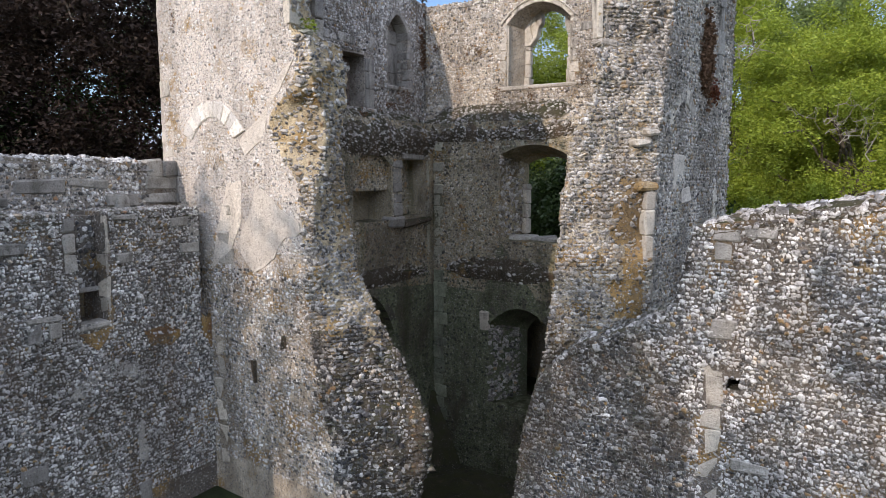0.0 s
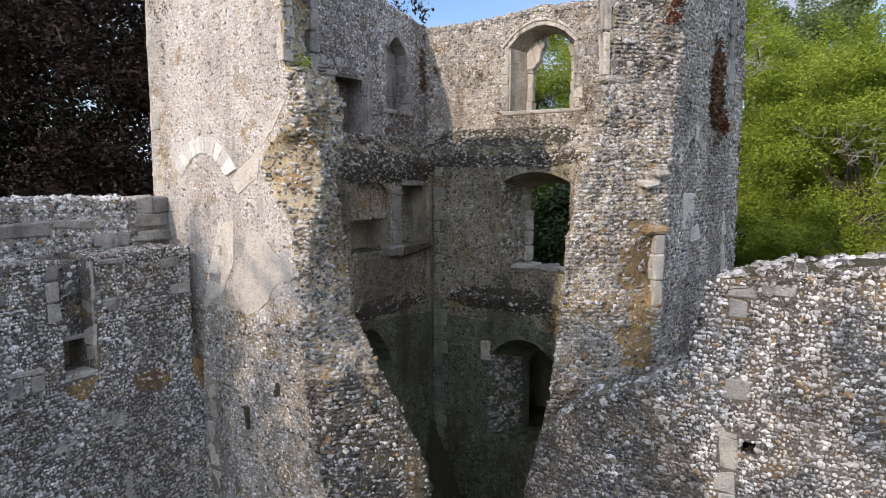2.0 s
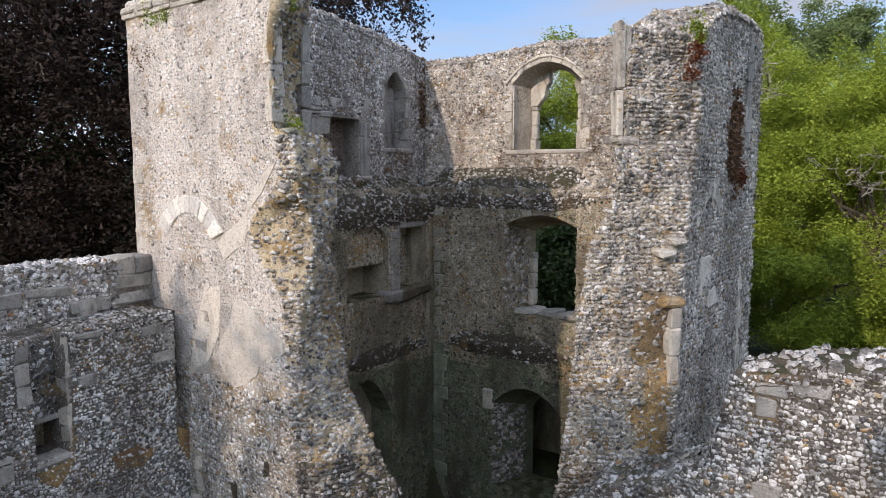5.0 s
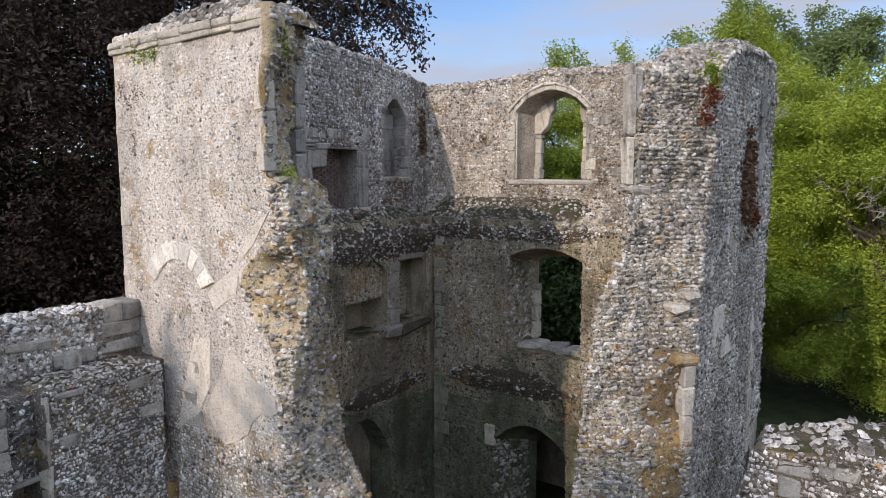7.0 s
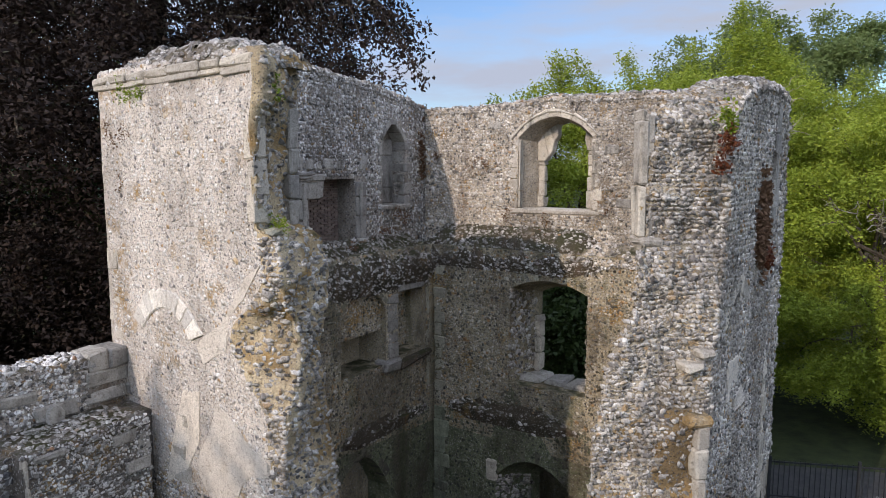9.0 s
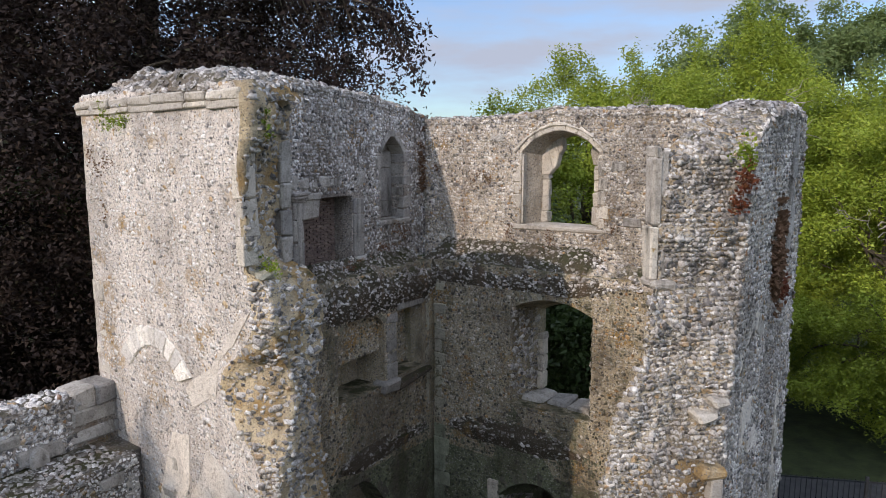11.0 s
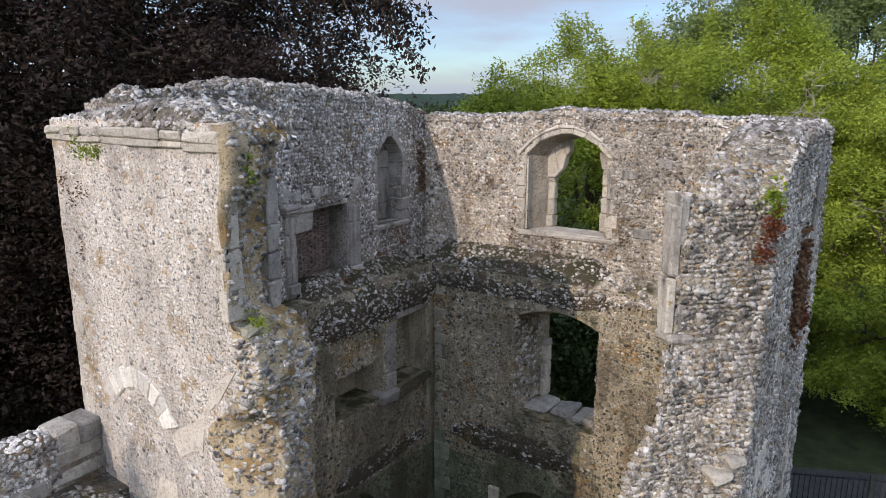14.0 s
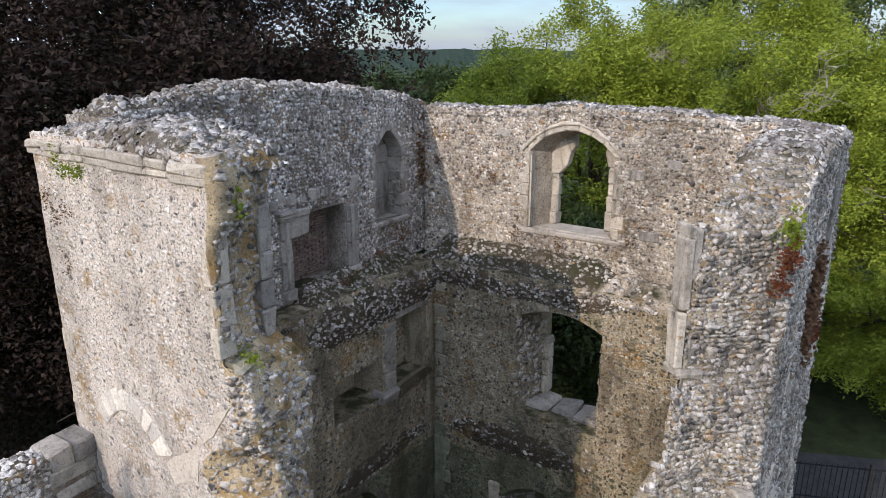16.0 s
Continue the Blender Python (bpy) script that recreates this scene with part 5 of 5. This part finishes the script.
# ============ dressed stone ============
# --- south-west wall: cornice, corner stones, blocked arch, plaster ---
s = -4.32
while s < 0.14:
    wid = rng.uniform(0.5, 0.95)
    e = min(s + wid, 0.2)
    hi = rng.uniform(0.0, 0.02)
    part("cornice_stone", block(WSW, s, e - 0.01, 11.64, 11.73, -0.3, 0.035 + hi, 0.015, 0.012), S_PALE, wall_sw)
    part("cornice_stone", block(WSW, s + 0.02, e - 0.015, 11.735, 11.87, -0.3, 0.055 + hi, 0.025, 0.018), S_PALE, wall_sw)
    s = e
stack(wall_sw, WSW, -0.14, 0.08, 9.5, 11.2, -0.25, 0.016, S_PALE, 0.42, 0.05, "corner_stone", -1)
stack(wall_sw, WSW, -4.27, -4.02, 6.9, 11.6, -0.4, 0.012, S_PALE, 0.34, 0.16, "corner_stone", 1)
part("sill_stone", block(WSW, -0.05, 0.3, 9.3, 9.4, -0.45, -0.1, 0.05, 0.03), S_DAMP, wall_sw)
line = arch_line(-3.1, -1.66, 7.5, 0.45, 11)
arch_stones(wall_sw, WSW, line, 0.34, -0.15, 0.05, S_WHITE, "voussoir", 1, 0.02)
for a, b, c, d in PALE_BLOCKS:
    part("ashlar_stone", block(WSW, a, b, c, d - 0.01, -0.15, 0.022 + rng.uniform(-0.006, 0.006), 0.04, 0.04), S_PALE, wall_sw)
part("plaster_patch", prism(WSW, 0.017, 0.1, ragged(PATCH + PATCH[:1], 0.05, 0.05, 2.0)[:-1]), RENDER_PATCH, wall_sw, "smooth pale patch of old plaster")
for k, band in enumerate(BANDS):
    part("plaster_patch", prism(WSW, 0.013, 0.1, ragged(list(band) + list(band[:1]), 0.05, 0.06, 5.0 + k)[:-1]), RENDER_PATCH, wall_sw, "worn pale strip of old plaster")
# two thin dark blocks standing in for dark patches on the face
part("dark_patch", block(WSW, -1.32, -1.18, 2.6, 3.05, -0.1, 0.02, 0.01, 0.03), M_TALUS, wall_sw)
part("dark_patch", block(WSW, -0.45, -0.27, 3.45, 3.7, -0.1, 0.02, 0.01, 0.03), M_TALUS, wall_sw)

# inner window jamb of the pier
RET = Wall(WSW.p(-0.43, -0.92, 0)[:2], (0.8, -0.6))
stack(wall_sw, RET, -0.02, 0.2, 9.4, 11.2, -0.2, 0.02, S_GREY, 0.36, 0.0, "jamb_stone")

# --- niche in the upper north-west wall ---
niche_1 = tagged(new("niche_1"), "tall narrow niche with pale dressed stone edges", "niche", kind="structure")
stack(niche_1, WNW, 0.6, 0.77, 9.4, 11.0, -0.3, 0.03, S_GREY, 0.32, 0.08, "jamb_stone", -1)
stack(niche_1, WNW, 1.71, 1.98, 9.3, 11.0, -0.42, 0.03, S_GREY, 0.34, 0.06, "jamb_stone", 1)
arch_stones(niche_1, WNW, arch_line(0.76, 1.72, 11.0, 0.5, 10, 0.85), 0.14, -0.4, 0.035, S_GREY, "voussoir", 2)
part("sill", block(WNW, 0.65, 1.95, 9.24, 9.38, -0.42, 0.04, 0.03, 0.01), S_GREY, niche_1)
for k in range(4):
    part("back_stone", block(WNW, 0.77, 1.7, 9.4 + 0.42 * k, 9.81 + 0.42 * k, -0.5, -0.38, 0.012), S_GREY, niche_1)

# --- fireplace ---
fireplace = tagged(new("fireplace"), "ruined stone fireplace with moulded jambs and brick back", "fireplace")
for a, b in ((-2.22, -1.92), (-0.3, 0.06)):
    k = 0
    for z0, z1, out in ((8.4, 8.62, 0.12), (8.62, 9.15, 0.05), (9.16, 9.62, 0.05), (9.63, 10.0, 0.05)):
        part("jamb", block(WNW, a, b, z0, z1 - 0.008, -0.5, out, 0.02), S_GREY, fireplace)
    part("jamb_roll", block(WNW, a + 0.1, a + 0.2, 8.64, 9.98, 0.04, 0.1, 0.02), S_GREY, fireplace)
    for z, out, e in ((10.0, 0.1, 0.03), (10.07, 0.15, 0.07), (10.14, 0.19, 0.1)):
        if a < -1:
            part("capital", block(WNW, a - e, b + e, z, z + 0.066, -0.5, out, 0.02), S_GREY, fireplace)
part("lintel_fragment", block(WNW, -1.9, -1.42, 9.62, 10.02, -0.3, 0.02, 0.03, 0.02), S_GREY, fireplace)
part("lintel_moulding", block(WNW, -1.9, -1.4, 10.03, 10.16, -0.3, 0.08, 0.03, 0.01), S_GREY, fireplace)
for r in range(26):
    z = 8.5 + 0.06 * r
    x = -1.9 - (0.1 if r % 2 else 0)
    while x < -0.36:
        a, b = max(x, -1.89), min(x + 0.22, -0.35)
        if b - a > 0.04:
            part("brick", block(WNW, a, b - 0.012, z, z + 0.048, -0.6, -0.5 + rng.uniform(-0.012, 0.012), 0, 0.003), BRICK, fireplace)
        x += 0.235
x = -2.45
while x < 0.1:
    e = x + rng.uniform(0.16, 0.4)
    part("relieving_stone", block(WNW, x, e - 0.02, 10.24 + rng.uniform(0, 0.04), 10.24 + rng.uniform(0.16, 0.34), -0.2, 0.028, 0.04, 0.03), S_GREY, fireplace)
    x = e + rng.choice((0.0, 0.0, 0.2))
part("hearth_stone", block(WNW, -1.95, -0.25, 8.3, 8.5, -0.52, 0.1, 0.06, 0.03), M_TALUS, fireplace)
part("broken_corbel", block(WNW, -0.5, 0.05, 8.0, 8.42, 0.1, 0.72, 0.14, 0.09), M_CREST, fireplace)

# --- lower north-west wall: arched recess, niche ---
recess_1 = tagged(new("niche_2"), "shallow arched recess with a rubble hollow", "niche", kind="structure")
arch_stones(recess_1, WNL, arch_line(-1.95, -0.3, 7.0, 0.45, 12), 0.16, -0.3, 0.014, S_DARK)
stack(recess_1, WNL, -0.22, 0.2, 5.6, 7.2, -0.3, 0.05, S_GREY, 0.36, 0.0, "jamb_stone")
part("ledge_stone", block(WNL, -0.45, 0.2, 5.28, 5.6, -0.3, 0.16, 0.05, 0.03), S_GREY, recess_1)
part("lintel_stone", block(WNL, 0.2, 1.35, 7.2, 7.42, -0.3, 0.04, 0.03, 0.02), S_GREY, recess_1)
part("niche_sill", block(WNL, 0.15, 1.55, 5.3, 5.5, -0.55, 0.12, 0.05, 0.04), M_TALUS, recess_1)
arch_stones(recess_1, WNL, arch_line(-2.5, -0.2, 2.3, 1.15, 15), 0.22, -0.3, 0.014, S_DARK)
# tall corner shaft of dressed stone
shaft = tagged(new("corner_shaft"), "tall dressed stone shaft in the inner corner, pale above and green below", "column", kind="structure")
stack(shaft, WNEL, -2.3, -2.06, 4.0, 7.8, -0.2, 0.035, S_DAMP, 0.3, 0.1, "shaft_stone", 1)
stack(shaft, WNEL, -2.3, -1.95, -2.2, 3.9, -0.2, 0.06, S_ALGAE, 0.4, 0.12, "shaft_stone", 1)
stack(shaft, WNL, 1.45, 1.6, 4.0, 7.2, -0.2, 0.02, S_DAMP, 0.4, 0.0, "shaft_stone")

# --- windows of the north-east wall ---
window_1 = tagged(new("window_1"), "tall pointed window opening with weathered stone frame", "window", kind="structure")
stack(window_1, WNE, -0.28, -0.09, 9.3, 11.05, -0.3, 0.03, S_PALE, 0.34, 0.07, "jamb_stone", -1)
stack(window_1, WNE, 1.85, 2.04, 9.3, 11.05, -0.3, 0.03, S_PALE, 0.34, 0.07, "jamb_stone", 1)
head = arch_line(-0.1, 1.86, 11.05, 0.52, 14, 0.4)
arch_stones(window_1, WNE, head, 0.17, -0.5, 0.025, S_PALE, "voussoir", 2)
arch_stones(window_1, WNE, arch_line(-0.25, 2.01, 11.05, 0.65, 14, 0.4), 0.06, -0.2, 0.065, S_PALE, "hood_stone", 2)
part("sill", block(WNE, -0.32, 2.08, 9.19, 9.3, -0.1, 0.035, 0.025, 0.015), S_PALE, window_1)
part("sill", block(WNE, -0.15, 1.9, 9.12, 9.32, -0.8, -0.11, 0.02, 0.008), S_PALE, window_1)
# inner light: jambs and broken cusped head near the outer face
stack(window_1, WNE, 0.16, 0.36, 9.32, 10.5, -0.82, -0.6, S_PALE, 0.36, 0.0, "light_jamb")
stack(window_1, WNE, 1.5, 1.7, 9.32, 10.75, -0.82, -0.6, S_PALE, 0.36, 0.0, "light_jamb")
for quad in ([(0.16, 10.5), (0.36, 10.5), (0.47, 10.62), (0.3, 11.3), (0.16, 11.1)], [(0.47, 10.62), (0.56, 10.72), (0.62, 10.98), (0.45, 11.4), (0.3, 11.3)], [(1.5, 10.75), (1.7, 10.75), (1.7, 11.1), (1.5, 11.32), (1.42, 11.05)], [(0.45, 11.4), (0.62, 10.98), (0.72, 11.12), (0.7, 11.5)]):
    part("cusp_stone", wedge(WNE, quad, -0.82, -0.58, 0.02), S_PALE, window_1)
for k in range(4):
    part("reveal_stone", wedge(WNE, [(-0.07, 9.34 + 0.42 * k), (-0.03, 9.34 + 0.42 * k), (-0.03, 9.74 + 0.42 * k), (-0.07, 9.74 + 0.42 * k)], -0.2, 0.0, 0.004), S_PALE, window_1)
for a, b, c, d in ((2.16, 2.5, 10.6, 10.85), (2.5, 2.9, 9.4, 9.62), (-0.95, -0.6, 11.3, 11.5), (2.9, 3.2, 10.9, 11.1)):
    part("ashlar_stone", block(WNE, a, b, c, d, -0.1, 0.025, 0.02, 0.015), S_GREY, wall_ne)

window_2 = tagged(new("window_2"), "wide window opening with splayed flint sides and stone sill", "window", kind="structure")
stack(window_2, WNEL, 0.2, 0.38, 5.03, 6.5, -1.28, -0.95, S_PALE, 0.4, 0.0, "jamb_stone")
stack(window_2, WNEL, 1.72, 1.9, 5.03, 7.0, -1.28, -0.95, S_GREY, 0.4, 0.0, "jamb_stone")
for a, b in ((0.02, 0.7), (0.71, 1.3), (1.31, 2.03)):
    part("sill", block(WNEL, a, b, 4.82, 5.0 + rng.uniform(-0.02, 0.02), -1.28, -0.4, 0.06, 0.04), S_GREY, window_2)
arch_stones(window_2, WNEL, arch_line(0.0, 2.05, 7.33, 0.28, 18), 0.3, -0.5, 0.008, S_DAMP, "voussoir", 1, 0.03)
doorway = tagged(new("doorway_1"), "dark arched doorway with rough stone arch", "doorway", kind="structure")
arch_stones(doorway, WNEL, arch_line(-0.35, 1.75, 2.35, 0.6, 17), 0.36, -0.5, 0.014, S_DARK, "voussoir", 1, 0.03)
part("spring_stone", block(WNEL, -0.62, -0.3, 2.15, 2.75, -0.2, 0.05, 0.04, 0.03), S_PALE, doorway)

# --- south-east wall: jamb, corner stones ---
JE = Wall((2.86, 12.5), (0.94, 0.2))
stack(wall_se, JE, 0.0, 0.11, 9.28, 11.15, -0.4, -0.09, S_PALE, 0.95, 0.0, "jamb_stone")
stack(wall_se, JE, 0.113, 0.23, 9.28, 11.1, -0.4, -0.11, S_PALE, 0.95, 0.0, "jamb_stone")
part("sill_stone", block(JE, 0.0, 0.42, 9.17, 9.28, -0.4, -0.04, 0.045, 0.03), S_PALE, wall_se)
QE = Wall((3.62, 12.28), (0.94, 0.2))
stack(wall_se, QE, 0.1, 0.3, 3.75, 6.5, -0.4, 0.06, S_PALE, 0.4, 0.0, "corner_stone", -1)
part("corbel_stone", block(QE, -0.08, 0.32, 6.52, 6.68, -0.4, 0.1, 0.05, 0.04), M_TAN, wall_se)
for a, z in ((0.12, 7.5), (-0.1, 7.3)):
    part("ashlar_stone", block(QE, a, a + 0.3, z, z + 0.16, -0.4, -0.02, 0.04, 0.03), S_PALE, wall_se)
stack(wall_se, WSE, 2.5, 2.78, 9.2, 11.5, -0.3, 0.06, S_GREY, 0.45, 0.1, "corner_stone", -1)
stack(wall_se, WSE, 2.55, 2.8, 3.5, 6.6, -0.3, 0.05, S_PALE, 0.4, 0.1, "corner_stone", -1)
arch_stones(wall_se, WSE, arch_line(-0.7, 0.7, 7.7, 0.55, 9), 0.3, -0.1, 0.07, S_PALE)
for a, b, c, d in ((-0.6, 0.2, 6.5, 7.2), (-0.1, 0.5, 6.2, 6.5)):
    part("plaster_patch", block(WSE, a, b, c, d, -0.1, 0.07, 0.02, 0.04), RENDER_PATCH, wall_se)

# --- curtain walls ---
stack(wall_ce, CE, -0.14, 0.1, 1.0, 3.9, -0.4, 0.03, S_PALE, 0.42, 0.1, "corner_stone", -1)
stack(wall_ce, CE, -0.12, 0.15, 5.48, 6.0, -0.4, 0.035, S_GREY, 0.26, 0.08, "corner_stone", 1)
for a, b, c, d in ((0.25, 0.8, 2.3, 2.48), (0.12, 0.42, 4.95, 5.08), (-0.1, 0.22, 4.3, 4.62), (0.3, 0.75, 5.9, 6.02)):
    part("ashlar_stone", block(CE, a, b, c, d, -0.2, 0.03, 0.03, 0.025), S_GREY, wall_ce)
stack(wall_cw, CW, -0.27, -0.04, 5.1, 6.05, -0.3, 0.03, S_GREY, 0.34, 0.0, "jamb_stone")
stack(wall_cw, CW, 0.5, 0.57, 4.15, 6.05, -0.3, 0.03, S_PALE, 0.4, 0.0, "jamb_stone")
part("chase_sill", block(CW, -0.05, 0.55, 4.02, 4.14, -0.35, 0.04, 0.03, 0.015), S_GREY, wall_cw)
part("chase_lintel", block(CW, -0.03, 0.5, 4.68, 4.76, -0.5, -0.22, 0.01, 0.01), S_GREY, wall_cw)
stack(wall_cw, CW, 2.42, 2.57, 5.2, 6.05, -0.3, 0.02, S_GREY, 0.3, 0.08, "jamb_stone", -1)
for k, spot in enumerate(([(-0.08, 4.0), (0.1, 3.72), (0.25, 3.6), (0.4, 3.78), (0.56, 4.0)], [(2.56, 3.9), (2.6, 3.4), (2.78, 3.1), (2.95, 3.3), (3.05, 3.8), (2.98, 4.1), (2.75, 3.75)], [(1.2, 3.75), (1.35, 3.5), (1.8, 3.4), (2.1, 3.6), (1.7, 3.85)])):
    part("rust_stain", prism(CW, 0.018, 0.1, ragged(spot + spot[:1], 0.05, 0.07, 3.0 + k)[:-1]), M_RUST, wall_cw, "rust-brown stain on the flints")
stack(wall_cw, CW, 0.95, 1.12, 0.0, 2.3, -0.2, 0.025, S_GREY, 0.4, 0.06, "jamb_stone")
arch_stones(wall_cw, CW, arch_line(-0.1, 1.05, 2.75, 0.35, 10), 0.26, -0.1, 0.02, S_GREY)
for a, b, c, d in ((-0.95, -0.72, 4.0, 4.3), (-0.6, -0.38, 4.0, 4.3), (-0.95, -0.38, 4.32, 4.42), (-1.4, -0.9, 5.5, 5.7), (0.65, 1.1, 5.95, 6.06), (1.9, 2.3, 5.75, 5.95), (2.1, 2.55, 5.2, 5.4), (0.7, 1.05, 5.15, 5.35), (-1.2, -0.75, 1.6, 1.9)):
    part("ashlar_stone", block(CW, a, b, c, d, -0.2, 0.04, 0.02, 0.015), S_GREY, wall_cw)
s = -6.9
while s < 2.95:
    e = min(s + rng.uniform(0.5, 0.95), 3.0)
    if rng.random() < 0.35 or s > 1.9:
        part("band_stone", block(CW, s, e - 0.03, 6.16, 6.4 + rng.uniform(-0.05, 0.04), -1.3, -1.0, 0.035, 0.03), S_GREY, parapet)
    if rng.random() < 0.6 or s > 1.9:
        part("band_stone", block(CW, s + 0.1, e + 0.06, 6.5 + rng.uniform(-0.04, 0.04), 6.7 + rng.uniform(-0.04, 0.03), -1.3, -0.99 + rng.uniform(-0.02, 0.02), 0.035, 0.03), S_GREY, parapet)
    s = e
for k, (a, b) in enumerate(((2.2, 2.6), (2.6, 3.02))):
    part("end_stone", block(CW, a, b - 0.01, 6.75, 7.1, -1.62, -1.02, 0.04, 0.02), S_GREY, parapet)

# a round-headed stone set against the parapet
dome = tagged(part("headstone", wedge(CW, [(1.4, 6.1), (1.68, 6.1)] + arch_line(1.4, 1.68, 6.28, 0.14, 8)[::-1], -1.03, -0.9, 0.015), S_GREY), "small round-headed grey stone standing against the parapet", "stone")

# ============ plants on the walls ============


def plant(name, w, spots, mat, label, size=0.07, out=0.05, count=60, droop=0.3):
    """Small leafy growth clinging to a wall: spots are (s, z, spread s, spread z)."""
    C = []
    for s0, z0, a, b in spots:
        k = max(4, int(260 * a * b + 8))
        q = rng.normal(0, 1, (k, 2)) * 0.5
        C.append(w.arr(s0 + q[:, 0] * a, out + 0.03 * rng.random(k), z0 + q[:, 1] * b))
    me = leaves(name, np.concatenate(C), count // 6, 0.035, size, mat, 0.8, droop, 0.35)
    ob = part(name, me, mat)
    return tagged(ob, label, "plant", kind="stuff" if len(spots) > 1 or "tuft" in name else "")


plant("wall_fern", WSW, [(-3.42, 11.66, 0.1, 0.17), (-3.15, 11.5, 0.13, 0.1), (-2.8, 11.52, 0.17, 0.16)], L_IVY, "bright green fern growing under the cornice", 0.04)
IV = Wall((4.0, 12.86), (0.94, 0.34))
plant("creeper", IV, [(0.16, 10.95, 0.2, 0.16), (0.1, 11.1, 0.14, 0.14)], L_IVY, "yellow-green creeper on the torn wall end", 0.06, 0.1)
plant("creeper", IV, [(0.08, 10.55, 0.16, 0.26), (0.2, 10.72, 0.15, 0.2), (0.02, 10.35, 0.18, 0.14)], L_RED, "rust-red creeper hanging on the torn wall end", 0.055, 0.1)
plant("dead_growth", WSE, [(1.3, 9.5, 0.3, 0.75), (1.55, 9.2, 0.25, 0.8), (1.1, 9.0, 0.2, 0.5)], L_RUST, "dry rust-brown growth hanging down the flint wall", 0.09, 0.07, 80, 0.8)
plant("creeper", WSE, [(1.9, 8.6, 0.3, 0.2)], L_RED, "small red creeper on the wall", 0.08, 0.08)
plant("dead_growth", WNW, [(2.45, 10.9, 0.12, 0.7), (2.5, 10.3, 0.12, 0.4)], L_RUST, "dry brown growth in the inner corner", 0.07, 0.04)
for s, z, a in ((-2.5, 10.65, 0.14), (-1.45, 10.4, 0.16), (-1.0, 10.35, 0.12), (-0.4, 9.05, 0.2), (0.7, 9.0, 0.14), (0.6, 8.75, 0.1), (2.3, 9.3, 0.12)):
    plant("dry_tuft", WNE, [(s, z, a, a * 1.4)], L_RUST, "small dry tuft rooted in the flint wall", 0.05, 0.03, 30, 0.5)
plant("dry_tuft", WSW, [(-3.95, 11.0, 0.14, 0.2), (-3.4, 10.85, 0.2, 0.16), (-3.75, 10.75, 0.1, 0.14), (-3.6, 10.1, 0.06, 0.25)], L_RUST, "small dry tufts and rust on the pale wall", 0.04, 0.02, 24)
plant("moss_cushion", WNW, [(0.6, 8.75, 0.5, 0.12), (1.3, 9.1, 0.3, 0.25), (-0.6, 8.45, 0.7, 0.12)], L_RUST, "dark moss on the ledge", 0.05, 0.25, 40)
plant("wall_fern", WSW, [(0.2, 11.4, 0.15, 0.35), (0.1, 9.48, 0.35, 0.1)], L_IVY, "green plants on the broken wall corner", 0.05, -0.3)
